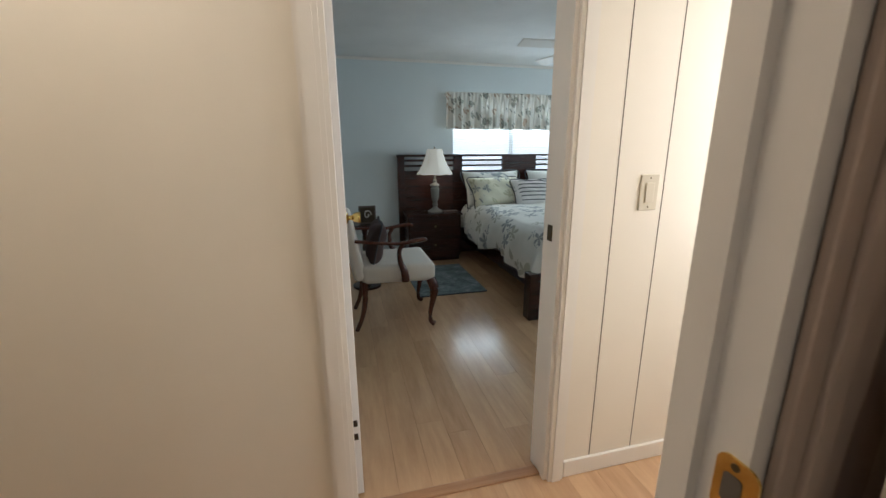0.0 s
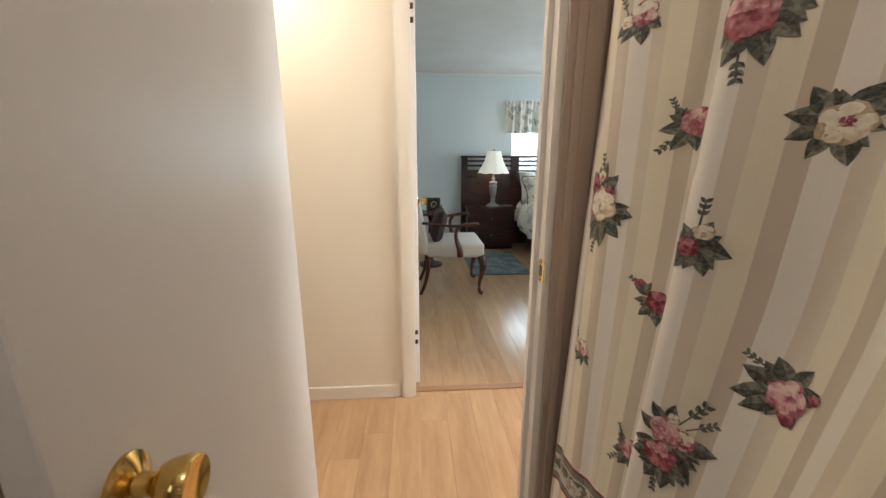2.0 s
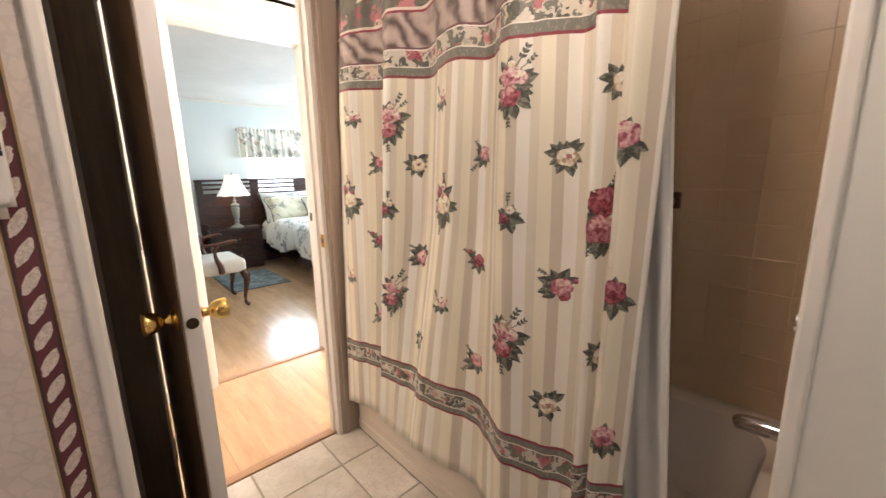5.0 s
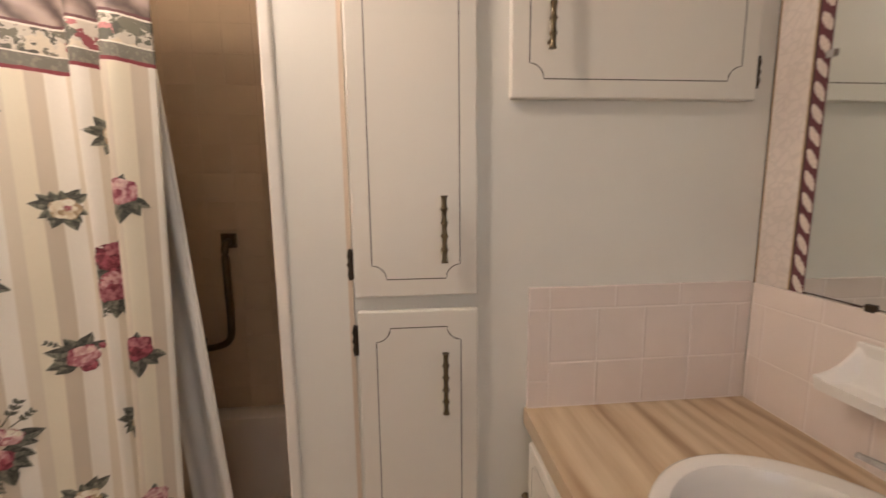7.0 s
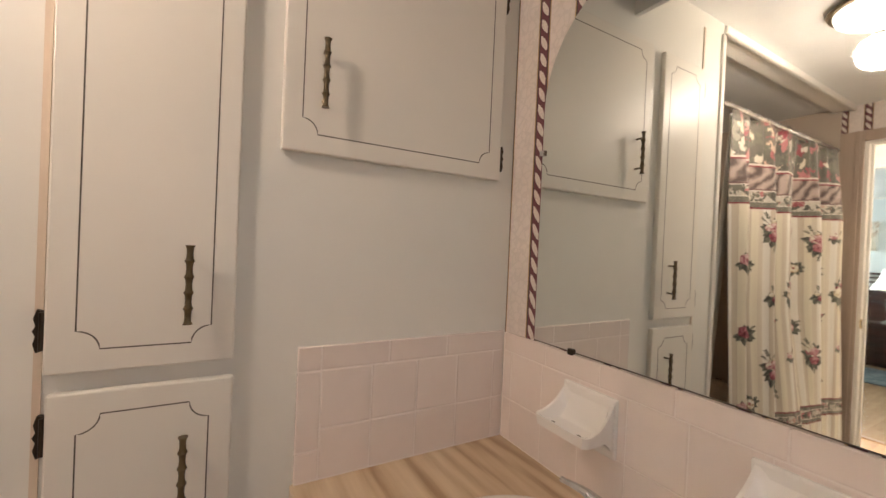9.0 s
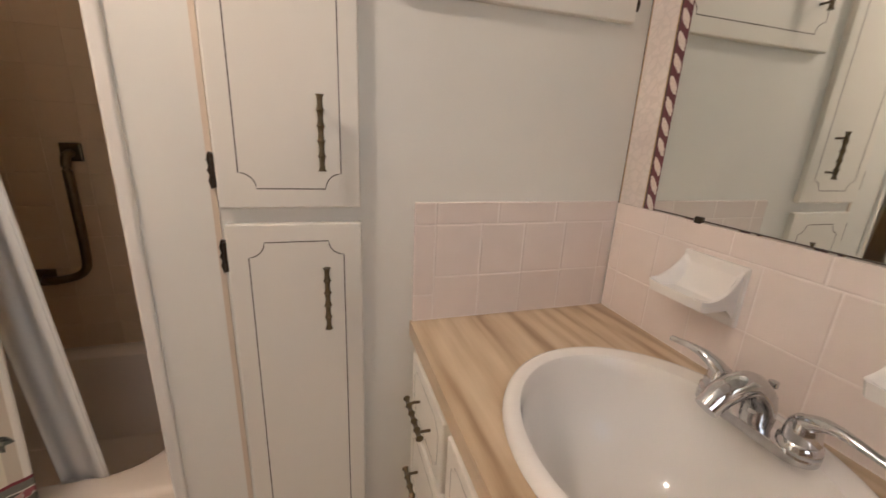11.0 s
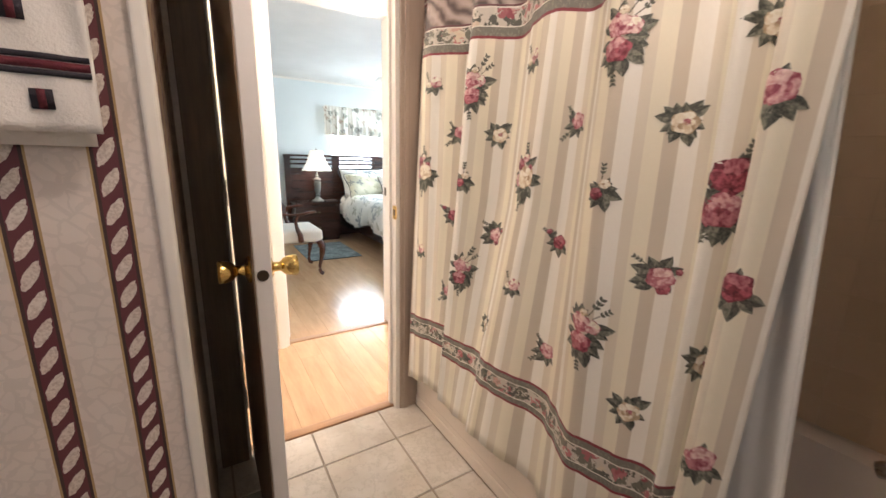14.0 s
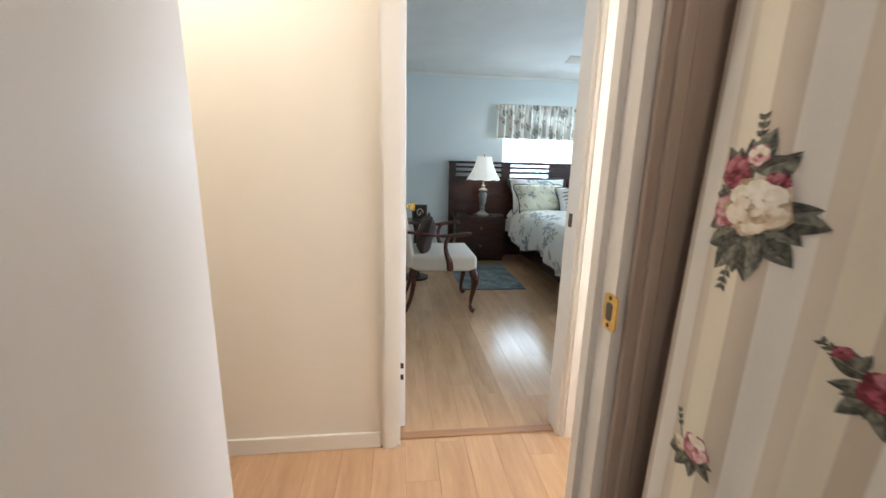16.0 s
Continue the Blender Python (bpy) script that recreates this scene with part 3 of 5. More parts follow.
def cloth(w, z):
    """The place on the curtain at w metres along the fabric and height z."""
    w = min(max(w, 0.0), WIDTH[-1] - 1e-6)
    i = int(np.searchsorted(WIDTH, w, side="right")) - 1
    f = (w - WIDTH[i]) / (WIDTH[i + 1] - WIDTH[i])
    t, m, l = (line[i].lerp(line[i + 1], f) for line in (top_line, mid_line, low_line))
    if z > RED:
        p = t.lerp(Vector((0.43, t.y)), min(0.75, (z - RED) / 0.6))
    elif z > MID:
        p = t.lerp(m, (RED - z) / (RED - MID))
    else:
        p = m.lerp(l, (MID - z) / (MID - BAND))
    ripple = 0.0045 * math.sin(w * 47 + 0.9 * math.sin(w * 5.3) + z * 0.5) * min(1.0, 0.4 + 0.7 * abs(z - 1.0)) + 0.0016 * math.sin(w * 101 - z * 1.1)
    return Vector((p.x + ripple, p.y, z + 0.010 * math.sin(w * 9.0) * max(0.0, (RED - z) / (RED - BAND))))


def curtain_material():
    n = Nodes("printed_curtain_cloth", 0.6)
    uv = n.split(n.coords("UV"))
    u, v = uv[0], uv[1]
    p = n.join(u, v, 0)
    wob = n.math("MULTIPLY", n.math("SUBTRACT", n.noise(p, 60, 2), 0.5), 0.004)
    s = n.math("MODULO", n.math("ADD", u, 0.02), 0.118)
    cream, white, tan, light = (0.80, 0.735, 0.585), (0.83, 0.79, 0.71), (0.60, 0.52, 0.415), (0.70, 0.625, 0.505)
    c = n.mix(n.math("GREATER_THAN", s, 0.028), tan, white)
    c = n.mix(n.math("GREATER_THAN", s, 0.060), c, light)
    c = n.mix(n.math("GREATER_THAN", s, 0.084), c, cream)
    weave = n.noise(p, 420, 2, (1, 0.25, 1))
    c = n.mix(n.math("MULTIPLY", weave, 0.16), c, (0.45, 0.38, 0.28))

    def floral(scale, ground=(0.12, 0.11, 0.09)):
        """Small roses and leaves on a pale ground."""
        vo = n.t.nodes.new("ShaderNodeTexVoronoi")
        bend = n.join(n.math("MULTIPLY_ADD", n.noise(p, scale * 1.6, 3), 2.2 / scale, u), n.math("MULTIPLY_ADD", n.noise(n.join(v, u, 0), scale * 1.6, 3), 2.2 / scale, v), 0)
        n.put(vo.inputs["Vector"], bend)
        vo.inputs["Scale"].default_value = scale * 1.35
        hue = n.split(vo.outputs["Color"])
        f = n.ramp(hue[0], [(0.0, (0.045, 0.05, 0.04)), (0.30, (0.10, 0.105, 0.08)), (0.33, (0.27, 0.03, 0.05)), (0.50, (0.55, 0.20, 0.21)), (0.54, (0.66, 0.57, 0.42)), (0.66, (0.74, 0.68, 0.58)), (0.70, (0.15, 0.145, 0.11))])
        k = n.math("LESS_THAN", n.math("ADD", vo.outputs["Distance"], n.math("MULTIPLY", n.noise(p, scale * 4, 2), 0.3)), 0.74)
        return n.mix(n.math("MULTIPLY", n.noise(p, scale * 5, 2), 0.3), n.mix(k, ground, f), (0.2, 0.16, 0.12))

    def between(lo, hi):
        vv = n.math("ADD", v, wob)
        return n.math("MULTIPLY", n.math("GREATER_THAN", vv, lo), n.math("LESS_THAN", vv, hi))

    grey, red, ivory = (0.165, 0.155, 0.125), (0.22, 0.028, 0.038), (0.74, 0.69, 0.60)
    gold = n.mix(n.math("GREATER_THAN", n.noise(p, 160, 2, (1, 0.5, 1)), 0.57), grey, (0.24, 0.225, 0.175))
    for lo, hi, col in ((BAND, BAND + 0.098, red), (BAND + 0.007, BAND + 0.091, gold), (BAND + 0.0235, BAND + 0.0735, ivory), (BAND + 0.0262, BAND + 0.0708, floral(34, (0.60, 0.55, 0.47))),
                        (RED, 3.0, red), (RED + 0.008, 3.0, gold), (RED + 0.034, 3.0, ivory), (RED + 0.037, 3.0, floral(28, (0.60, 0.55, 0.47))), (RED + 0.088, 3.0, ivory), (RED + 0.092, 3.0, (0.13, 0.05, 0.05))):
        c = n.mix(between(lo, hi), c, col)
    # draped rope print
    w = n.t.nodes.new("ShaderNodeTexWave")
    w.bands_direction = "DIAGONAL"
    w.inputs["Scale"].default_value, w.inputs["Distortion"].default_value, w.inputs["Detail"].default_value = 6.5, 9.0, 3.0
    n.put(w.inputs["Vector"], p)
    drape = n.ramp(n.math("MULTIPLY_ADD", n.noise(p, 40, 3), 0.35, n.math("MULTIPLY", w.outputs[1], 0.7)), [(0.15, (0.085, 0.058, 0.05)), (0.42, (0.25, 0.185, 0.16)), (0.85, (0.44, 0.345, 0.30))])
    c = n.mix(between(RED + 0.098, 3.0), c, drape)
    c = n.mix(between(RED + 0.205, 3.0), c, red)
    c = n.mix(between(RED + 0.213, 3.0), c, (0.66, 0.58, 0.50))
    c = n.mix(between(RED + 0.222, 3.0), c, floral(17))
    n.colour(c)
    n.bump(weave, 0.15, 0.001)
    n.out.inputs["Sheen Weight"].default_value = 0.1
    return n.mat


def sheet(fn, us, vs, material, name, parent, label="", thick=0.0012):
    """A cloth sheet over a grid of (u, v), with UVs in metres and a thickness."""
    bm = bmesh.new()
    uv = bm.loops.layers.uv.new("UVMap")
    g = [[bm.verts.new(fn(u, v)) for u in us] for v in vs]
    for j in range(len(vs) - 1):
        for i in range(len(us) - 1):
            f = bm.faces.new((g[j][i], g[j][i + 1], g[j + 1][i + 1], g[j + 1][i]))
            for lp, (a, b) in zip(f.loops, ((i, j), (i + 1, j), (i + 1, j + 1), (i, j + 1))):
                lp[uv].uv = (us[a], vs[b])
    me = bpy.data.meshes.new(name)
    bm.to_mesh(me)
    bm.free()
    me.materials.append(material)
    me.shade_smooth()
    ob = new(name, me)
    ob.parent = parent
    if thick:
        s = ob.modifiers.new("thickness", "SOLIDIFY")
        s.thickness, s.offset = thick, 0.0
    return tagged(ob, label)


CLOTH = curtain_material()
curtain = thing("shower_curtain", "striped rose-print fabric shower curtain hanging outside the tub", "shower curtain")
zs = list(np.linspace(HEM, TOPZ, 46))
sheet(cloth, list(np.linspace(0, WIDTH[-1] - 1e-5, 300)), zs, CLOTH, "curtain_cloth", curtain)


def print_material(name, a, b, scale=120.0):
    n = Nodes(name, 0.6)
    p = n.world()
    n.colour(n.ramp(n.noise(p, scale, 3), [(0.38, a), (0.60, b)]))
    return n.mat


LEAF_INK = print_material("leaf_print", (0.026, 0.030, 0.024), (0.105, 0.105, 0.08), 200)
PALE_INK = print_material("pale_leaf_print", (0.09, 0.092, 0.072), (0.24, 0.232, 0.18), 160)
STEM_INK = print_material("stem_print", (0.05, 0.045, 0.03), (0.11, 0.10, 0.065))
ROSE_INKS = {"pink": print_material("pink_rose_print", (0.40, 0.12, 0.15), (0.70, 0.44, 0.43), 95), "red": print_material("red_rose_print", (0.15, 0.018, 0.03), (0.42, 0.10, 0.13), 95),
             "dusk": print_material("dusky_rose_print", (0.25, 0.045, 0.07), (0.50, 0.20, 0.22), 95), "white": print_material("white_rose_print", (0.62, 0.50, 0.34), (0.82, 0.76, 0.63), 90), "crimson": print_material("crimson_shade_print", (0.085, 0.010, 0.018), (0.20, 0.028, 0.045), 95),
             "pale": print_material("pale_pink_rose_print", (0.55, 0.29, 0.29), (0.78, 0.60, 0.55), 95), "ivory": print_material("ivory_petal_print", (0.74, 0.67, 0.53), (0.86, 0.82, 0.72), 95), "tan": print_material("tan_shade_print", (0.36, 0.25, 0.15), (0.56, 0.44, 0.30), 95)}
TONES = {"red": ("crimson", "red", "dusk"), "pink": ("dusk", "pink", "pale"), "dusk": ("red", "dusk", "pink"), "pale": ("dusk", "pale", "ivory"), "white": ("tan", "white", "ivory")}


JOINED = {}


class Print:
    """Flat printed shapes that follow the curtain, a hair proud of it."""

    def __init__(self, w, z, flip):
        self.w, self.z, self.flip, self.k, self.wide = w, z, flip, 0, 1.08

    def spot(self, a, b, lift):
        w, z = self.w + self.flip * self.wide * a, self.z + b
        p, q = cloth(w, z), cloth(w + 0.004, z)
        out = Vector((q.y - p.y, -(q.x - p.x), 0)).normalized()
        if out.x > 0:
            out = -out
        return p + out * (0.0011 + lift + 0.00002 * self.k)

    def strip(self, ink, left, right, lift, bm=None):
        """A band between two rows of points, with a middle row on the cloth."""
        bm = bm or JOINED.setdefault(ink, bmesh.new())
        self.k += 1
        rows = [[bm.verts.new(self.spot(*p, lift)) for p in row] for row in (left, [((a + c) / 2, (b + d) / 2) for (a, b), (c, d) in zip(left, right)], right)]
        for r, q in zip(rows, rows[1:]):
            for i in range(len(r) - 1):
                bm.faces.new((r[i], r[i + 1], q[i + 1], q[i]))

    def disc(self, a, b, edge, lift, bm, steps=(0.25, 0.5, 0.75, 1.0)):
        """A filled shape round (a, b); edge: radius and angle pairs."""
        self.k += 1
        rings = [[bm.verts.new(self.spot(a + f * q * math.cos(t), b + f * q * math.sin(t), lift)) for q, t in edge] for f in steps]
        mid = bm.verts.new(self.spot(a, b, lift))
        n = len(edge)
        for i in range(n):
            bm.faces.new((mid, rings[0][i], rings[0][(i + 1) % n]))
            for r, q in zip(rings, rings[1:]):
                bm.faces.new((r[i], r[(i + 1) % n], q[(i + 1) % n], q[i]))

    def leaf(self, a, b, ang, size, ink=None):
        """A pointed leaf in two tones, one for each side of its vein."""
        c, s = math.cos(radians(ang)), math.sin(radians(ang))
        ts = np.linspace(0, 1, 7)
        rows = [[(a + size * (c * t - s * h * math.sin(math.pi * t ** 0.75)), b + size * (s * t + c * h * math.sin(math.pi * t ** 0.75))) for t in ts] for h in (0.30, 0.0, -0.27)]
        self.strip(ink or LEAF_INK, rows[0], rows[1], 0.0)
        self.strip(PALE_INK if ink is None else LEAF_INK, rows[1], rows[2], 0.0)

    def sprig(self, a, b, ang, size):
        c, s = math.cos(radians(ang)), math.sin(radians(ang))
        ts = np.linspace(0, 1, 5)
        self.strip(STEM_INK, [(a + c * size * t - s * 0.0011, b + s * size * t + c * 0.0011) for t in ts], [(a + c * size * t + s * 0.0011, b + s * size * t - c * 0.0011) for t in ts], 0.0)
        for k in (0.5, 0.75, 1.0):
            for d in (-40, 40):
                self.leaf(a + c * size * k, b + s * size * k, ang + d, size * 0.27, PALE_INK if k == 0.75 else None)

    def rose(self, a, b, r, ink, rng):
        """A bloom of overlapping petals round a dark heart."""
        dark, mid, light = (ROSE_INKS[k] for k in TONES[ink])
        turn = rng.random() * 6
        bloom = bmesh.new()
        self.disc(a, b, [(r * (0.90 + 0.10 * math.cos(5 * t + turn)), t) for t in np.linspace(0, 2 * math.pi, 18, endpoint=False)], 0.00035, bloom)
        part("rose_print", bloom, dark, curtain)
        for ring, m, size in ((0.62, 6, 0.37), (0.40, 5, 0.28), (0.20, 3, 0.20)):
            for k in range(m):
                t0 = turn + 2 * math.pi * (k + 0.5 * rng.random()) / m
                edge = [(r * size * (1.0 - 0.30 * abs(math.cos(t - t0))), t) for t in np.linspace(0, 2 * math.pi, 10, endpoint=False)]
                tone = light if math.sin(t0) > 0.3 else mid if rng.random() < 0.75 else dark
                self.disc(a + ring * r * math.cos(t0), b + ring * r * math.sin(t0), edge, 0.0006, JOINED.setdefault(tone, bmesh.new()), (0.55, 1.0))
        self.disc(a, b, [(0.11 * r, t) for t in np.linspace(0, 2 * math.pi, 8, endpoint=False)], 0.0008, JOINED.setdefault(dark, bmesh.new()), (1.0,))


# leaves: place, angle, length; sprigs: place, angle, length; roses: place, radius, colour ("*": the motif's own)
MOTIFS = {
    "red": ([(-0.010, 0.012, 150, 0.03), (-0.014, 0.022, 108, 0.022), (0.0, -0.016, 230, 0.032), (0.012, -0.02, 280, 0.036), (0.024, -0.016, 312, 0.03), (-0.010, -0.006, 190, 0.026)], [(-0.012, 0.012, 140, 0.03)], [(0.012, -0.002, 0.0225, "*"), (-0.022, 0.026, 0.008, "red")]),
    "pink": ([(-0.004, 0.0, 200, 0.036), (-0.004, 0.012, 150, 0.03), (-0.012, 0.024, 120, 0.022), (0.0, -0.012, 240, 0.036), (0.012, -0.014, 285, 0.032), (0.022, -0.01, 320, 0.026)], [(-0.006, -0.010, 228, 0.036), (-0.012, 0.02, 115, 0.026)], [(0.011, 0.009, 0.024, "*")]),
    "white": ([(-0.016, 0.006, 172, 0.036), (-0.014, 0.013, 132, 0.034), (0.010, 0.018, 62, 0.032), (0.018, 0.014, 33, 0.036), (0.02, -0.008, -25, 0.024), (-0.008, -0.022, 250, 0.030), (0.008, -0.024, 285, 0.034), (-0.02, -0.012, 215, 0.028), (0.0, 0.018, 100, 0.024)], [], [(0.004, -0.004, 0.025, "*"), (0.006, -0.002, 0.007, "red")]),
    "pale": ([(-0.004, -0.010, 240, 0.034), (0.010, -0.012, 280, 0.034), (0.022, -0.008, 325, 0.028), (-0.018, -0.006, 212, 0.026)], [(-0.01, 0.010, 112, 0.034)], [(-0.012, 0.002, 0.012, "white"), (0.012, 0.010, 0.021, "*")]),
    "edge": ([(-0.012, -0.010, 215, 0.036), (0.0, -0.014, 262, 0.040), (0.014, -0.012, 305, 0.036), (0.022, -0.006, 340, 0.034), (-0.018, 0.0, 190, 0.03), (0.002, 0.040, 80, 0.020)], [], [(0.0, 0.015, 0.029, "*")]),
    "bud": ([(0.0, 0.0, 10 + 30 * k, 0.030 + 0.008 * (k % 3)) for k in range(12)] + [(0.008, -0.018, 280, 0.034), (-0.008, -0.018, 250, 0.034)], [(0.0, 0.026, 88, 0.034)], [(-0.010, -0.004, 0.016, "*"), (0.006, 0.020, 0.012, "white")]),
    "spread": ([(-0.010, -0.008, 195, 0.042), (-0.010, 0.008, 165, 0.042), (-0.008, -0.022, 215, 0.036), (0.0, 0.018, 120, 0.036), (0.012, 0.020, 70, 0.034), (0.026, 0.012, 32, 0.03), (0.02, -0.022, 300, 0.026)], [(-0.012, 0.020, 150, 0.032)], [(0.016, -0.028, 0.014, "red"), (0.010, -0.004, 0.027, "*"), (0.040, 0.014, 0.008, "red")]),
    "big_white": ([(-0.012, -0.036, 215, 0.042), (-0.004, -0.044, 250, 0.046), (0.010, -0.044, 280, 0.046), (0.022, -0.034, 312, 0.044), (0.030, -0.014, 345, 0.046), (0.032, -0.006, 15, 0.036), (0.024, 0.034, 48, 0.036), (0.006, 0.052, 75, 0.036), (-0.022, 0.048, 118, 0.030), (-0.032, -0.020, 205, 0.030), (-0.030, 0.010, 170, 0.026), (0.0, -0.050, 265, 0.040), (0.014, 0.040, 20, 0.034)], [(0.004, 0.056, 92, 0.036), (-0.006, -0.062, 262, 0.036)], [(-0.018, 0.036, 0.021, "red"), (-0.022, -0.010, 0.021, "pink"), (0.006, 0.054, 0.013, "pale"), (0.026, 0.026, 0.011, "red"), (0.010, -0.002, 0.035, "*")]),
    "big_pink": ([(-0.020, 0.014, 165, 0.036), (-0.022, -0.014, 190, 0.036), (-0.018, -0.036, 215, 0.038), (-0.006, -0.052, 250, 0.040), (0.010, -0.054, 282, 0.040), (0.024, -0.040, 318, 0.036), (0.026, -0.018, 345, 0.036), (0.030, 0.010, 12, 0.048), (0.024, -0.004, 0, 0.034), (-0.014, 0.040, 118, 0.034), (0.0, 0.046, 85, 0.030), (0.012, -0.020, 320, 0.05)], [(0.012, 0.040, 62, 0.050), (0.022, 0.036, 40, 0.040), (-0.004, -0.060, 275, 0.036)], [(0.022, 0.016, 0.019, "pale"), (-0.004, 0.020, 0.026, "*"), (-0.002, -0.028, 0.028, "dusk"), (0.004, 0.048, 0.010, "white")]),
    "big_red": ([(-0.026, 0.030, 170, 0.040), (-0.026, -0.006, 178, 0.044), (-0.022, -0.046, 200, 0.044), (-0.010, -0.056, 235, 0.044), (0.008, -0.058, 275, 0.044), (0.024, -0.050, 315, 0.044), (0.034, 0.0, 0, 0.040), (0.020, 0.060, 60, 0.034), (-0.004, 0.006, 180, 0.048), (0.0, -0.050, 255, 0.05)], [(0.016, 0.062, 72, 0.034)], [(0.006, 0.036, 0.037, "*"), (-0.002, -0.026, 0.038, "dusk")]),
}


def motif(kind, ink, w, z):
    """One printed spray at w metres along the fabric and height z."""
    rng = random.Random(round(1000 * w + 7000 * z))
    p = Print(w, z, 1)
    leaves, sprigs, roses = MOTIFS[kind]
    for a, b, ang, size in sprigs:
        p.sprig(a, b, ang, size)
    for a, b, ang, size in leaves:
        c, q = 0.010 * math.cos(radians(ang)), 0.010 * math.sin(radians(ang))
        p.leaf(a - c, b - q, ang + rng.uniform(-9, 9), size * rng.uniform(1.0, 1.2), PALE_INK if rng.random() < 0.25 else None)
        if rng.random() < 0.6:
            p.leaf(a - 1.2 * c, b - 1.2 * q, ang + rng.choice((-1, 1)) * rng.uniform(24, 38), size * rng.uniform(0.75, 0.95), PALE_INK if rng.random() < 0.5 else None)
    for a, b, r, tone in roses:
        p.rose(a, b, r, ink if tone == "*" else tone, rng)


for kind, ink, w, z in (("edge", "pink", 1.481, 1.289), ("white", "white", 1.189, 1.276), ("big_pink", "pink", 1.050, 1.450), ("pale", "pale", 0.655, 1.459), ("big_pink", "pink", 0.390, 1.417), ("pink", "pink", 0.848, 1.281),
                        ("white", "white", 0.493, 1.272), ("big_white", "white", 0.694, 1.139), ("bud", "red", 1.054, 1.118), ("big_red", "red", 1.342, 1.132), ("red", "red", 0.841, 0.958), ("spread", "pink", 1.182, 0.948),
                        ("edge", "red", 1.485, 0.961), ("big_pink", "pink", 1.045, 0.781), ("pale", "pale", 0.723, 0.796), ("spread", "pink", 0.523, 0.940), ("big_pink", "pink", 0.415, 0.789), ("red", "red", 0.222, 0.968),
                        ("pink", "pink", 0.230, 1.273), ("bud", "red", 0.388, 1.111), ("big_white", "white", 0.092, 1.133), ("pink", "pink", 0.858, 0.622), ("white", "white", 1.170, 0.626), ("white", "white", 0.584, 0.625),
                        ("pink", "pink", 0.238, 0.649), ("pale", "pale", 0.078, 0.803), ("pale", "pale", 0.132, 1.451), ("edge", "pink", 1.494, 0.616), ("white", "white", 1.366, 1.426), ("white", "white", 1.366, 0.800)):
    motif(kind, ink, w, z)

for ink, bm in JOINED.items():
    tagged(part("leaf_print" if ink in (LEAF_INK, PALE_INK, STEM_INK) else "petal_print", bm, ink, curtain), kind="stuff")

LINER = paint("white_vinyl_liner", (0.86, 0.83, 0.77), 0.35, 0.03)
liner = thing("curtain_liner", "white vinyl curtain liner hanging inside the tub", "curtain liner")
hang = lambda u, v: Vector((0.462 + 0.036 * max(0.0, (1.9 - v) / 1.5) + 0.012 * math.sin(u * 44) + 0.006 * math.sin(u * 91 + v), -0.832 - u * 0.9 - 0.062 * (1.9 - v), v))
sheet(hang, list(np.linspace(0.145, 0.265, 60)), list(np.linspace(0.35, 1.985, 24)), LINER, "liner_sheet", liner)
sheet(hang, list(np.linspace(0.145, 0.265, 60)), [0.349, 0.362, 0.376], LINER, "hem", liner, "", 0.004)
sheet(hang, [0.259, 0.2626, 0.2662], list(np.linspace(0.376, 1.985, 24)), LINER, "side_hem", liner, "", 0.004)

# ---- built-in cabinets ----
def ribbon(pts, half, x0, x1):
    """A closed thin line in the plane x = const."""
    bm = bmesh.new()
    n = len(pts)
    a, b = [], []
    for i in range(n):
        d = (Vector(pts[(i + 1) % n]) - Vector(pts[i - 1])).normalized()
        nrm = Vector((-d.y, d.x)) * half
        for row, s in ((a, 1), (b, -1)):
            q = Vector(pts[i]) + nrm * s
            row.append(q)
    f = [[bm.verts.new((x, q.x, q.y)) for q in row] for x in (x0, x1) for row in (a, b)]
    for i in range(n):
        j = (i + 1) % n
        bm.faces.new((f[0][i], f[0][j], f[1][j], f[1][i]))
        bm.faces.new((f[0][i], f[0][j], f[2][j], f[2][i]))
        bm.faces.new((f[1][i], f[1][j], f[3][j], f[3][i]))
    return bm


def notched(y0, y1, z0, z1, r, n=6):
    """A rectangle whose corners are scooped out."""
    out = []
    for cy, cz, a0 in ((y1, z1, 270), (y0, z1, 360), (y0, z0, 90), (y1, z0, 180)):
        for k in range(n + 1):
            a = radians(a0 - 90 * k / n)
            out.append((cy + r * math.cos(a), cz + r * math.sin(a)))
    return out


def pull(parent, at, length, m=ANTIQUE, upright=True, way=(-1, 0)):
    """A bamboo-style pull with knuckles on two posts."""
    x, y, z = at
    n = 5
    prof = []
    for k in range(n):
        h0, h1 = length * k / n, length * (k + 1) / n
        prof += [(0.0080, h0), (0.0056, h0 + 0.005), (0.0050, (h0 + h1) / 2), (0.0056, h1 - 0.005)]
    prof.append((0.0080, length))
    prof = [(0.0, 0.0)] + prof + [(0.0, length)]
    bx, by = x + way[0] * 0.026, y + way[1] * 0.026
    if upright:
        bm = lathe([(r, h - length / 2) for r, h in prof], 10, "z", (bx, by, z))
    else:
        bm = lathe([(r, h - length / 2) for r, h in prof], 10, "x", (bx, by, z))
    handle = part("handle", bm, m, parent, "knuckled antique brass pull", True)
    for s in (-0.36, 0.36):
        p = (x, y, z + s * length) if upright else (x + s * length, y, z)
        q = (p[0] + way[0] * 0.026, p[1] + way[1] * 0.026, p[2])
        part("post", tube([p, [(a + b) / 2 for a, b in zip(p, q)], q], 0.0032, 8), m, handle)


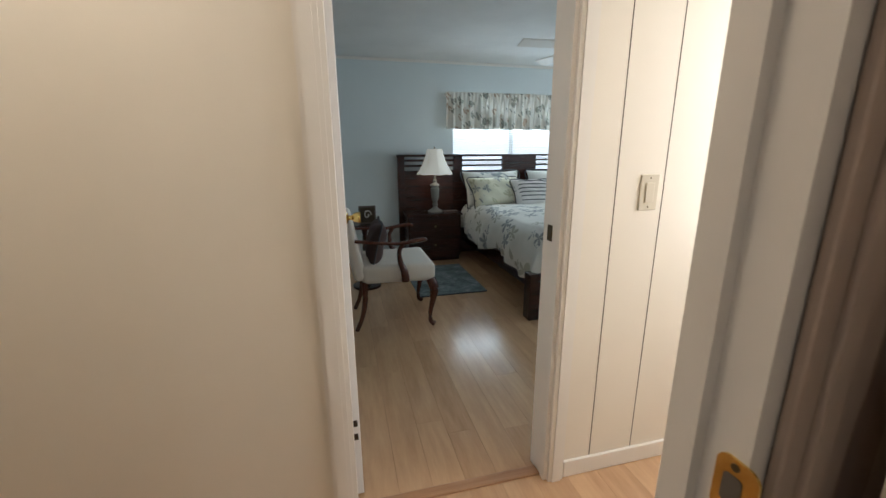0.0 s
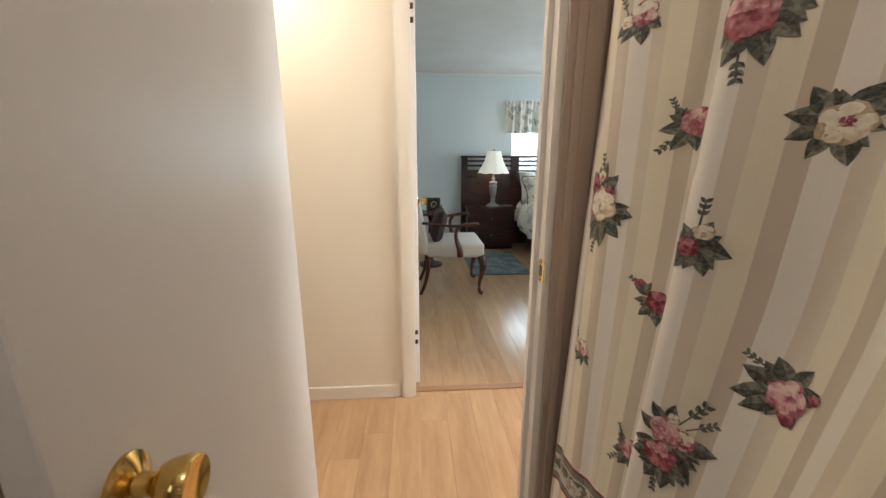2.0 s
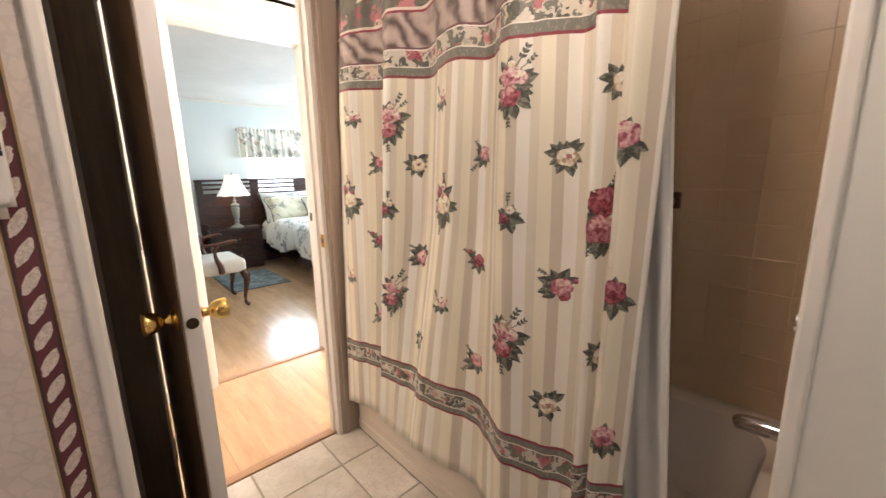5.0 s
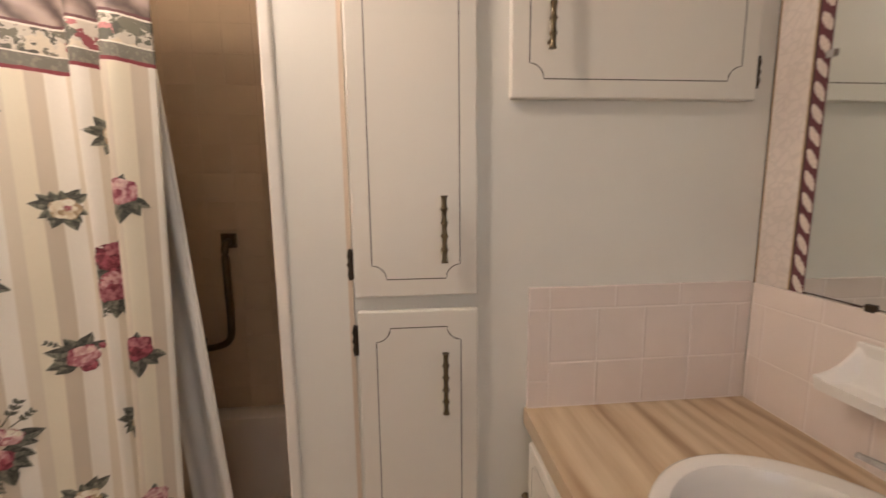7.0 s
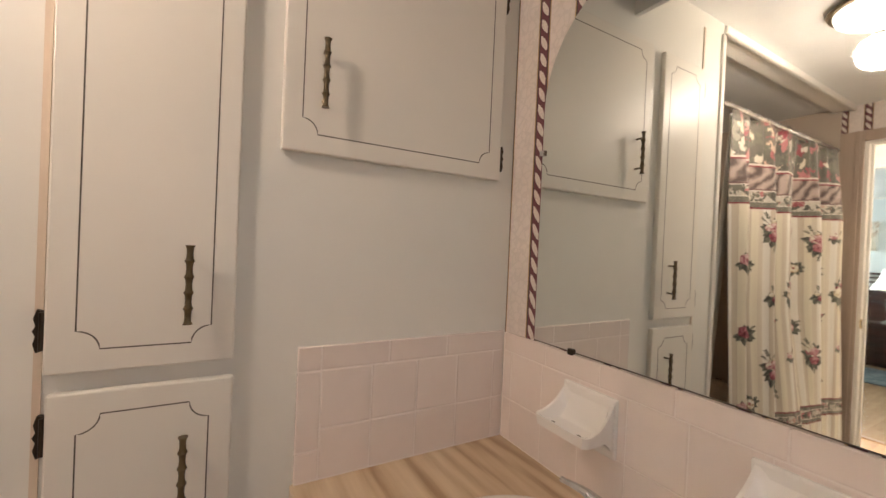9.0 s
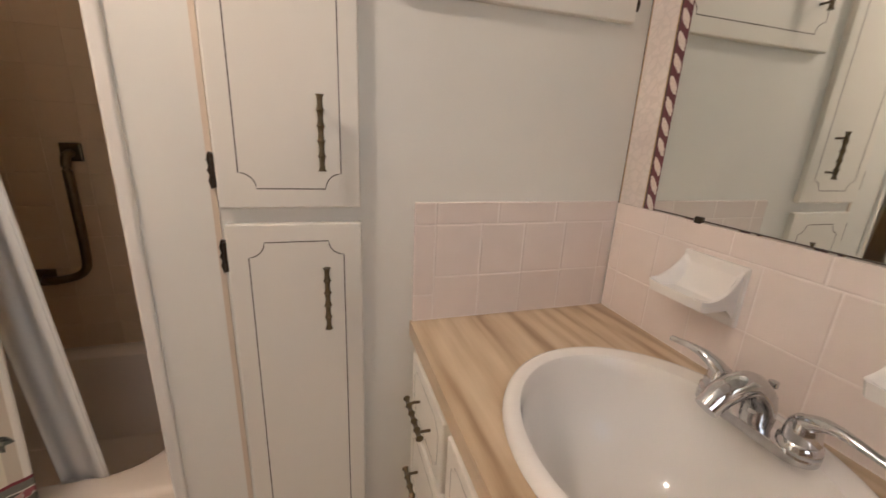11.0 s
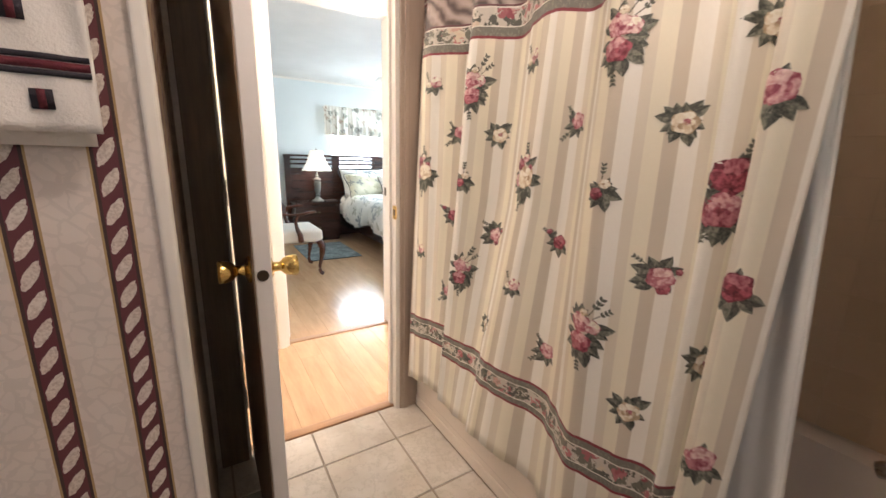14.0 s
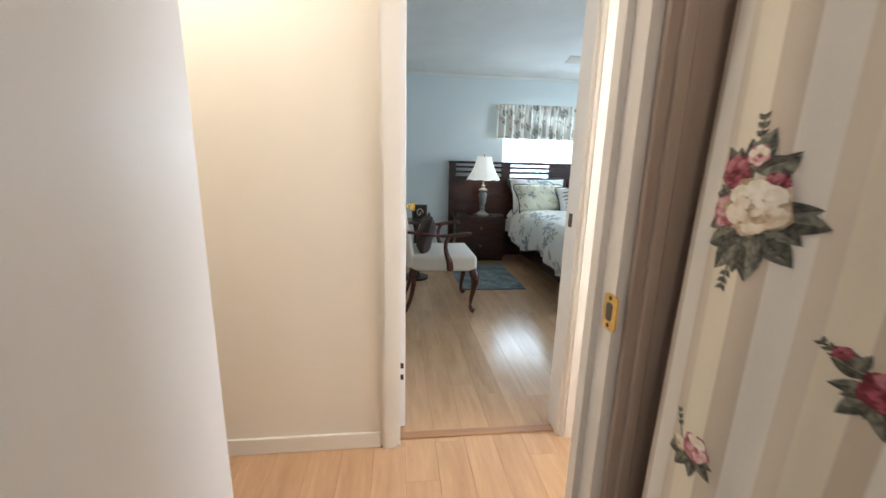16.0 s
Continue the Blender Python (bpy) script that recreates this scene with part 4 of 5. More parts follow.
def flat_door(name, label, y0, y1, z0, z1, hinge_y, hinge_zs, handle, category="cabinet door"):
    d = thing(name, label, category, (0.36, (y0 + y1) / 2, z0))
    o = Matrix.Translation(-d.matrix_world.translation)
    bm = soft_box(0.3415, 0.3598, y0, y1, z0, z1, 0.0035)
    bm.transform(o)
    part("panel", bm, CABINET, d)
    bm = ribbon(notched(y0 + 0.038, y1 - 0.038, z0 + 0.038, z1 - 0.038, 0.030), 0.0011, 0.3412, 0.3416)
    bm.transform(o)
    part("groove_line", bm, GROOVE, d, "thin dark scalloped groove")
    for z in hinge_zs:
        s = 1 if hinge_y > (y0 + y1) / 2 else -1
        bm = prism([(hinge_y + s * a, z + b) for a, b in ((0.0, -0.03), (0.010, -0.034), (0.014, -0.02), (0.011, -0.008), (0.015, 0.0), (0.011, 0.008), (0.014, 0.02), (0.010, 0.034), (0.0, 0.03))], 0.349, 0.3595, "yz")
        bm.transform(o)
        part("hinge", bm, IRON, d, "dark iron hinge")
        bm = lathe([(0, z - 0.03), (0.0045, z - 0.03), (0.0045, z + 0.03), (0, z + 0.03)], 10, "z", (0.348, hinge_y + s * 0.003, 0))
        bm.transform(o)
        part("hinge_pin", bm, IRON, d)
    hy, hz = handle
    pull(d, Vector((0.3413, hy, hz)) - d.matrix_world.translation, 0.137)
    return d


LINEN = [flat_door("linen_cabinet_door", "tall white linen cabinet door with scalloped groove", -1.771, -1.509, 1.077, 2.027, -1.509, (1.147, 1.95), (-1.698, 1.221))]
LINEN.append(flat_door("linen_cabinet_door", "white lower linen cabinet door with scalloped groove", -1.772, -1.513, 0.09, 1.046, -1.513, (0.98, 0.16), (-1.698, 0.889)))
for d in LINEN:
    tagged(d, group="linen cabinet doors")
flat_door("wall_cabinet_door", "wide white wall cabinet door above the counter", -2.375, -1.839, 1.485, 2.03, -2.375, (1.545, 1.965), (-1.915, 1.641))
structure("trim_post", soft_box(0.351, 0.40, -1.372, -1.346, 0, 2.215, 0.006, 3), WHITE_TRIM, "rounded white trim on the corner beside the tub")
# added strip: the doors' lip edge, its warm light put in as beige
structure("trim_stile", boxes((0.3565, 0.3602, -1.5045, -1.4945, 0.02, 2.2)), paint("beige_lip_strip", (0.66, 0.54, 0.42), 0.5), "added beige strip for the warm-lit lip of the linen cabinet doors")
structure("trim_header", soft_box(0.351, 0.372, -1.346, BN - 0.02, 2.225, 2.2585, 0.005), WHITE_TRIM, "white trim over the tub opening")
structure("beam_vanity", boxes((-1.5, 0.36, -1.925, -1.905, 2.11, BATHZ)), CEILING, "plain soffit board over the vanity")
structure("baseboard_bath", soft_box(0.349, 0.36, -1.88, -1.372, 0, 0.07, 0.003), WHITE_TRIM, "white baseboard under the linen cabinet")

# ---- vanity ----
VX0, VX1, VF, VB, CT = -0.80, 0.358, -1.903, -2.428, 0.80
vanity = thing("vanity_cabinet", "cream painted vanity cabinet with drawers and doors", "vanity cabinet", (0, 0, 0))
part("body", boxes((VX0, VX1 - 0.002, VF - 0.018, VF, 0.09, CT - 0.0385), (VX0, VX0 + 0.018, VB, VF - 0.018, 0.09, CT - 0.0385), (VX1 - 0.02, VX1 - 0.002, VB, VF - 0.018, 0.09, CT - 0.0385), (VX0 + 0.018, VX1 - 0.02, VB, VF - 0.018, 0.09, 0.108)), CABINET, vanity)
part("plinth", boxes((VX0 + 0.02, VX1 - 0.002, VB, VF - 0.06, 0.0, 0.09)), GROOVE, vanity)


def front(name, x0, x1, z0, z1, along_x):
    d = part(name, soft_box(x0, x1, VF, VF + 0.018, z0, z1, 0.004), CABINET, vanity)
    bm = ribbon(notched(x0 + 0.028, x1 - 0.028, z0 + 0.026, z1 - 0.026, 0.018), 0.0011, 0, 0.0004)
    bm.transform(Matrix(((0, 1, 0, 0), (1, 0, 0, VF + 0.0179), (0, 0, 1, 0), (0, 0, 0, 1))))
    part("groove_line", bm, GROOVE, d, "thin dark scalloped groove")
    if along_x:
        pull(d, ((x0 + x1) / 2, VF + 0.018, (z0 + z1) / 2), 0.125, ANTIQUE, False, (0, 1))
    else:
        pull(d, (x0 + 0.04, VF + 0.018, z1 - 0.14), 0.125, ANTIQUE, True, (0, 1))


for z0, z1 in ((0.575, 0.735), (0.36, 0.555), (0.12, 0.34)):
    front("drawer", 0.075, 0.325, z0, z1, True)
front("door", -0.265, 0.050, 0.12, 0.735, False)
front("door", -0.60, -0.285, 0.12, 0.735, False)

SX, SY, SA, SB = -0.118, -2.165, 0.262, 0.232
top = thing("countertop", "wood-look laminate countertop with a pale oak grain", "countertop")
bm = bmesh.new()
N = 64
out2, inn2 = [], []
for k in range(N):
    a = 2 * math.pi * k / N
    c, s = math.cos(a), math.sin(a)
    inn2.append((SX + (SA - 0.03) * c, SY + (SB - 0.03) * s))
    t = min(((VX1 if c > 0 else VX0) - SX) / c if abs(c) > 1e-6 else 9, ((-1.885 if s > 0 else VB) - SY) / s if abs(s) > 1e-6 else 9)
    out2.append((SX + t * c, SY + t * s))
for z in (CT, CT - 0.038):
    o = [bm.verts.new((*p, z)) for p in out2]
    i = [bm.verts.new((*p, z)) for p in inn2]
    for k in range(N):
        bm.faces.new((o[k], o[(k + 1) % N], i[(k + 1) % N], i[k]))
for cx, cy in ((VX1, -1.885), (VX0, -1.885), (VX0, VB), (VX1, VB)):
    k = min(range(N), key=lambda q: (out2[q][0] - cx) ** 2 + (out2[q][1] - cy) ** 2)
    for v in bm.verts:
        if (v.co.x - out2[k][0]) ** 2 + (v.co.y - out2[k][1]) ** 2 < 1e-8:
            v.co.x, v.co.y = cx, cy
part("top", bm, COUNTER, top)
part("edge_band", soft_box(VX0, VX1, -1.885, -1.8825, CT - 0.040, CT - 0.0005, 0.0006, 1), COUNTER, top)

sink = thing("sink", "white oval porcelain drop-in sink in the counter", "sink")


def ellipse(k, z, dy=0.0, n=64, fy=1.0):
    return [(SX + SA * k * math.cos(2 * math.pi * i / n), SY + dy + SB * k * fy * math.sin(2 * math.pi * i / n), z) for i in range(n)]


rings = [ellipse(0.985, CT + 0.0005), ellipse(1.0, CT + 0.007), ellipse(0.99, CT + 0.015), ellipse(0.96, CT + 0.020), ellipse(0.92, CT + 0.021)]
for k, z, dy in ((0.865, 0.8175, 0.012), (0.845, 0.809, 0.014), (0.83, 0.79, 0.016), (0.805, 0.745, 0.018), (0.75, 0.700, 0.018), (0.66, 0.662, 0.018), (0.53, 0.633, 0.016), (0.38, 0.615, 0.013), (0.22, 0.607, 0.011), (0.085, 0.605, 0.01)):
    rings.append(ellipse(k, z, dy, 64, 0.96))
part("bowl", loft(rings), PORCELAIN, sink, "", True)
part("drain", lathe([(0, 0.6055), (0.024, 0.6065), (0.022, 0.611), (0.012, 0.609), (0, 0.609)], 20, "z", (SX, SY + 0.01, 0)), CHROME, sink, "chrome drain", True)

tap = thing("faucet", "chrome two-handle bathroom faucet on the sink", "faucet", (-0.128, -2.322, CT + 0.0165))
part("base", loft([[(x, y, z) for x, y in rounded(-0.088 * k, 0.088 * k, -0.030 * k, 0.030 * k, 0.029 * k)] for k, z in ((1.0, 0.0), (1.0, 0.010), (0.94, 0.016), (0.7, 0.018))]), CHROME, tap, "", True)
part("spout", tube([(0, -0.008, 0.012), (0, 0.0, 0.05), (0, 0.035, 0.078), (0, 0.080, 0.072), (0, 0.108, 0.050)], [0.022, 0.022, 0.0205, 0.019, 0.0165], 16), CHROME, tap, "", True)
part("lift_rod", lathe([(0, 0.0), (0.0025, 0.0), (0.0025, 0.050), (0.007, 0.053), (0.007, 0.062), (0, 0.065)], 12, "z", (0, -0.022, 0.012)), CHROME, tap, "", True)
for s in (-1, 1):
    h = part("valve", lathe([(0, 0.012), (0.027, 0.012), (0.026, 0.024), (0.022, 0.028), (0.022, 0.036), (0.019, 0.052), (0.014, 0.060), (0, 0.063)], 20, "z", (s * 0.062, 0, 0)), CHROME, tap, "", True)
    part("lever", tube([(s * 0.062, 0, 0.052), (s * 0.078, 0.006, 0.066), (s * 0.105, 0.012, 0.074), (s * 0.145, 0.014, 0.070), (s * 0.152, 0.014, 0.069)], [0.017, 0.013, 0.0085, 0.0062, 0.0068], 12, 0.8), CHROME, h, "curved lever", True)


def soap_dish(label, x0, x1, z0, z1, deep):
    d = thing("soap_dish", label, "soap dish", ((x0 + x1) / 2, -2.418, z0))
    w, h = (x1 - x0) / 2, z1 - z0
    def top(u, y):
        q = y / deep
        cheek = h * (0.50 + 0.48 * max(0.0, 1 - q) ** 2.6)
        inner = h * (0.40 + 0.56 * max(0.0, 1 - q / 0.36) ** 2.2)
        if q > 0.86:
            inner = h * (0.40 + 0.09 * min(1.0, (q - 0.86) / 0.07))
        k = min(1.0, max(0.0, (abs(u) - 0.76) / 0.14))
        k = k * k * (3 - 2 * k)
        return inner + (cheek - inner) * k

    us, ys = np.linspace(-1, 1, 25), np.linspace(0, deep, 21)
    wide = [w * (0.93 + 0.07 * min(1.0, y / deep * 2)) * (1 - 0.10 * max(0.0, (y / deep - 0.86) / 0.14) ** 2) for y in ys]
    bm = bmesh.new()
    up = [[bm.verts.new((u * wd, y, top(u, y))) for u in us] for y, wd in zip(ys, wide)]
    lo = [[bm.verts.new((u * wd * 0.96, y * 0.97, h * (0.04 + 0.28 * min(1.0, y / deep / 0.34) ** 0.55))) for u in us] for y, wd in zip(ys, wide)]
    for g, flip in ((up, False), (lo, True)):
        for a, b in zip(g, g[1:]):
            for i in range(24):
                bm.faces.new((a[i], b[i], b[i + 1], a[i + 1]) if flip else (a[i], a[i + 1], b[i + 1], b[i]))
    rim = lambda g: [r[0] for r in g] + g[-1][1:] + [r[-1] for r in g[::-1]][1:]
    a, b = rim(up), rim(lo)
    for i in range(len(a) - 1):
        bm.faces.new((a[i], a[i + 1], b[i + 1], b[i]))
    part("tray", bm, PORCELAIN, d, "", True)
    part("back_plate", soft_box(-w, w, -0.008, 0.004, 0, h, 0.004), PORCELAIN, d)
    for sx in (-1, 1):
        part("drain_hole", lathe([(0, h * 0.406), (0.005, h * 0.406), (0.005, h * 0.4), (0, h * 0.4)], 10, "z", (sx * w * 0.5, deep * 0.76, 0)), GROOVE, d)
    return d


soap_dish("pale ceramic soap dish set in the tiles", -0.005, 0.129, 0.907, 1.025, 0.088)
soap_dish("wide pale ceramic tumbler shelf set in the tiles", -0.385, -0.222, 0.905, 1.025, 0.10)

mirror = thing("wall_mirror", "frameless wall mirror with a rounded upper corner", "mirror")
GLASS = Nodes("mirror_silver", 0.02, 1.0)
GLASS.colour((0.80, 0.83, 0.80))
outl = [(0.238, 1.087), (-0.86, 1.087), (-0.86, 1.65)] + [(-0.61 + 0.25 * math.cos(a), 1.65 + 0.25 * math.sin(a)) for a in np.linspace(math.pi, math.pi / 2, 12)[1:]] + [(-0.012 + 0.25 * math.cos(a), 1.65 + 0.25 * math.sin(a)) for a in np.linspace(math.pi / 2, 0, 12)]
part("glass", prism(outl, -2.4295, -2.4245), GLASS.mat, mirror)
cx, cz = sum(p[0] for p in outl) / len(outl), sum(p[1] for p in outl) / len(outl)
part("edge", prism([(cx + (x - cx) * 1.003, cz + (z - cz) * 1.004) for x, z in outl], -2.4299, -2.4262), GROOVE, mirror, "dark mirror edge")
for x, z in ((0.12, 1.086), (-0.45, 1.086), (0.236, 1.545)):
    part("clip", soft_box(x - 0.008, x + 0.008, -2.4299, -2.419, z - 0.007, z + 0.007, 0.002), CHROME if z > 1.2 else IRON, mirror)

dome = thing("ceiling_light", "round bathroom ceiling light with a frosted dome", "ceiling light", (-0.01, -1.06, BATHZ))
OPAL = glow("opal_glass", (1.0, 0.93, 0.82), 4.0)
part("pan", lathe([(0, -0.002), (0.135, -0.002), (0.145, -0.012), (0.140, -0.022), (0, -0.022)], 36, "z"), ANTIQUE, dome, "bronze rim", True)
diffuser = part("diffuser", lathe([(0.125, -0.022), (0.118, -0.045), (0.09, -0.066), (0.05, -0.078), (0.012, -0.082)], 36, "z"), OPAL, dome, "frosted glass dome", True)
hall_lamp = thing("ceiling_light", "round frosted hall ceiling light", "ceiling light", (-0.95, 0.68, HALLZ + 0.012))
part("pan", lathe([(0, -0.002), (0.135, -0.002), (0.145, -0.012), (0.140, -0.022), (0, -0.022)], 36, "z"), WHITE_TRIM, hall_lamp, "", True)
part("diffuser", lathe([(0.125, -0.022), (0.118, -0.045), (0.09, -0.066), (0.05, -0.078), (0.012, -0.082)], 36, "z"), OPAL, hall_lamp, "frosted glass dome", True)

# ---- towel ----
TERRY = paint("white_terry", (0.74, 0.70, 0.66), 0.9, 0.05, 1.0, 260)
TERRY_DARK = paint("navy_woven_band", (0.022, 0.018, 0.025), 0.9, 0.1, 1.0, 260)
TERRY_RED = paint("maroon_woven_band", (0.10, 0.012, 0.02), 0.9, 0.1, 1.0, 260)
towel = thing("hand_towel", "white terry towel with navy and maroon bands on a bar", "towel")


def terry(u, v):
    return Vector((-0.74 + u, -0.628 + 0.004 * math.sin(u * 40) + 0.003 * math.sin(u * 90 + v * 20), v))


sheet(terry, list(np.linspace(0, 0.228, 40)), list(np.linspace(1.205, 1.56, 30)), TERRY, "towel_front", towel, "", 0.008)
sheet(lambda u, v: terry(u, v) + Vector((-0.012, 0.026, -0.012)), list(np.linspace(0, 0.228, 20)), list(np.linspace(1.20, 1.56, 12)), TERRY, "towel_back", towel, "", 0.008)
for z0, z1, m in ((1.272, 1.279, TERRY_DARK), (1.280, 1.290, TERRY_RED), (1.291, 1.298, TERRY_DARK)):
    sheet(lambda u, v: terry(u, v) + Vector((0, -0.0052, 0)), list(np.linspace(0.002, 0.226, 40)), [z0, z1], m, "woven_band", towel, "", 0.0016)
for k in range(6):
    for z, o in ((1.232, 0.0), (1.332, -0.012)):
        u = 0.205 - 0.075 * k + o - 0.03
        if u > 0.02:
            for a, b, m, lift in ((-0.011, 0.011, TERRY_DARK, 0.0052), (-0.004, 0.004, TERRY_RED, 0.0062)):
                sheet(lambda q, v, lift=lift: terry(q, v) + Vector((0, -lift, 0)), [u + a, u, u + b], [z, z + 0.024], m, "woven_square", towel, "", 0.0016)
bar = thing("towel_bar", "chrome towel bar on the papered wall", "towel bar")
part("bar", tube([(-0.80, -0.615, 1.565), (-0.63, -0.615, 1.565), (-0.50, -0.615, 1.565)], 0.008, 12), CHROME, bar, "", True)
for x in (-0.80, -0.50):
    part("bracket", soft_box(x - 0.012, x + 0.012, -0.622, -0.588, 1.545, 1.585, 0.004), CHROME, bar)

# ---- bedroom ----
def leaf_cloth(name, ground, ink, ink2, scale=5.0):
    """Pale bedding with scattered slate-blue leaf sprays."""
    n = Nodes(name, 0.75)
    p = n.world()
    vo = n.t.nodes.new("ShaderNodeTexVoronoi")
    n.put(vo.inputs["Vector"], p)
    vo.inputs["Scale"].default_value = scale
    m = n.t.nodes.new("ShaderNodeVectorMath")
    m.operation = "SUBTRACT"
    n.put(m.inputs[0], p), n.put(m.inputs[1], vo.outputs["Position"])
    d = n.split(m.outputs[0])
    ang = n.math("ARCTAN2", d[1], n.math("ADD", d[0], n.math("MULTIPLY", d[2], 0.8)))
    rad = vo.outputs["Distance"]
    lobes = n.math("ABSOLUTE", n.math("SINE", n.math("MULTIPLY_ADD", ang, 2.5, n.math("MULTIPLY", n.split(vo.outputs["Color"])[0], 6.0))))
    k = n.math("LESS_THAN", rad, n.math("MULTIPLY_ADD", lobes, 0.46, 0.03))
    c = n.ramp(n.noise(p, 9, 3), [(0.3, scaled(ground, 0.93)), (0.7, ground)])
    hue = n.mix(n.math("GREATER_THAN", n.split(vo.outputs["Color"])[1], 0.6), ink, ink2)
    c = n.mix(n.math("MULTIPLY", k, n.math("MULTIPLY_ADD", n.noise(p, 60, 2), 0.6, 0.4)), c, hue)
    n.colour(c)
    n.bump(n.noise(p, 14, 3), 0.35, 0.01)
    return n.mat


COMFORTER = leaf_cloth("leaf_print_comforter", (0.74, 0.72, 0.66), (0.10, 0.13, 0.15), (0.30, 0.29, 0.20), 6.0)
SHAM = leaf_cloth("leaf_print_sham", (0.72, 0.68, 0.52), (0.15, 0.18, 0.20), (0.40, 0.37, 0.22), 9.0)
PIPING = paint("dark_piping", (0.05, 0.05, 0.055), 0.7)
CREAM_CLOTH = paint("cream_upholstery", (0.72, 0.66, 0.58), 0.85, 0.04, 0.6, 400)
BROWN_CLOTH = paint("brown_cushion_cloth", (0.065, 0.035, 0.03), 0.8, 0.1, 0.6, 300)


def pillowy(cx, cy, cz, w, h, d, turn, tilt, material, name, label, parent=None, stripes=False):
    """A stuffed cushion: w wide, h high, d thick."""
    ob = parent or thing(name, label, name, (cx, cy, cz), 0, "pillows on the bed" if name == "pillow" else "")
    bm = bmesh.new()
    n = 18
    sides = []
    for s in (1, -1):
        g = []
        for j in range(n + 1):
            row = []
            for i in range(n + 1):
                u, v = 2 * i / n - 1, 2 * j / n - 1
                k = max(0.0, (1 - u ** 4) * (1 - v ** 4)) ** 0.55
                e = 1 - 0.06 * (1 - abs(u)) * abs(v) ** 6 - 0.0
                row.append(bm.verts.new((u * w / 2 * (1 - 0.07 * (1 - v * v)), s * d / 2 * k + 0.004 * math.sin(7 * u + 5 * v), v * h / 2 * e * (1 - 0.05 * (1 - u * u)))))
            g.append(row)
        sides.append(g)
        for j in range(n):
            for i in range(n):
                bm.faces.new((g[j][i], g[j][i + 1], g[j + 1][i + 1], g[j + 1][i]))
    bmesh.ops.remove_doubles(bm, verts=bm.verts[:], dist=0.009)
    m = pose(0, 0, 0, tilt, 0, turn)
    bm.transform(m)
    body = part("cushion", bm, material, ob, "", True)
    rim = [m @ Vector((u * w / 2, 0, v * h / 2)) for u, v in ((-1, -1), (-0.93, 0), (-1, 1), (0, 0.95), (1, 1), (0.93, 0), (1, -1), (0, -0.95), (-1, -1))]
    part("piping", tube(rim, 0.006, 6), PIPING, ob)
    if stripes:
        for q in np.linspace(-0.7, 0.7, 6):
            pts = [m @ Vector((u * w / 2 * 0.92, -(d / 2) * (max(0.0, (1 - u ** 4) * (1 - q ** 4)) ** 0.55) - 0.002, q * h / 2 * 0.95)) for u in np.linspace(-1, 1, 9)]
            part("stripe", tube(pts, 0.006, 6, 1.0, 2), PIPING, ob)
    return ob


bed = thing("bed", "dark cherry platform bed with a slatted headboard", "bed", (0, 0, 0))
HX0, HX1, HY = 0.62, 3.95, 4.56
for x0, x1 in ((HX0, 0.70), (1.29, 1.40), (1.91, 2.37), (2.88, 2.99), (3.58, HX1)):
    part("headboard_post", soft_box(x0, x1, HY, HY + 0.05, 0.0, 1.19, 0.004), CHERRY, bed)
for x0, x1 in ((0.70, 1.29), (1.40, 1.91), (2.37, 2.88), (2.99, 3.58)):
    part("headboard_panel", boxes((x0, x1, HY + 0.012, HY + 0.038, 0.0, 1.015)), CHERRY, bed)
    for z in (1.058, 1.118):
        part("headboard_slat", soft_box(x0, x1, HY + 0.008, HY + 0.042, z, z + 0.026, 0.003), CHERRY, bed)
part("headboard_rail", soft_box(HX0 - 0.01, HX1 + 0.01, HY - 0.006, HY + 0.056, 1.172, 1.20, 0.004), CHERRY, bed)
part("side_rail", soft_box(1.38, 1.43, 2.52, HY, 0.17, 0.34, 0.005), CHERRY, bed)
part("side_rail", soft_box(2.87, 2.92, 2.52, HY, 0.17, 0.34, 0.005), CHERRY, bed)
part("foot_rail", soft_box(1.36, 2.94, 2.46, 2.52, 0.17, 0.34, 0.005), CHERRY, bed)
for x in (1.27, 2.93):
    part("foot_leg", soft_box(x, x + 0.10, 2.44, 2.54, 0.0, 0.36, 0.006), CHERRY, bed)
part("mattress", soft_box(1.44, 2.86, 2.54, HY - 0.01, 0.34, 0.60, 0.05, 4), TERRY, bed)

cover = thing("comforter", "white comforter with slate leaf sprays on the bed", "comforter", (0, 0, 0))
prof = [(1.335, 0.30), (1.330, 0.36), (1.345, 0.46), (1.375, 0.56), (1.43, 0.625), (1.55, 0.655), (2.15, 0.672), (2.75, 0.655), (2.87, 0.625), (2.925, 0.56), (2.955, 0.46), (2.97, 0.36), (2.965, 0.30)]
cs = [Vector((p.x, p.y)) for p in spline([(a, b, 0) for a, b in prof], 5)]
bm = bmesh.new()
g = []
for j, y in enumerate(np.linspace(2.44, 4.46, 60)):
    row = []
    for i, c in enumerate(cs):
        edge = max(0.0, 1 - (y - 2.44) / 0.10)
        side = max(0.0, (0.58 - c.y) / 0.28)
        fold = 0.030 * side * math.sin(y * 19 + 1.7 * math.sin(y * 7)) + 0.012 * side * math.sin(y * 43)
        sgn = -1 if c.x < 2.15 else 1
        z = c.y - 0.30 * edge ** 2.2 * (1 - side) + 0.05 * side * math.sin(y * 6.1 + 0.6) + 0.008 * math.sin(9 * c.x + 5 * y) + 0.006 * math.sin(21 * c.x - 13 * y)
        row.append(bm.verts.new((c.x + sgn * fold + (2.15 - c.x) * 0.02 * edge, y + 0.02 * side * math.sin(5 * y), max(0.26, z))))
    g.append(row)
for a, b in zip(g, g[1:]):
    for i in range(len(cs) - 1):
        bm.faces.new((a[i], a[i + 1], b[i + 1], b[i]))
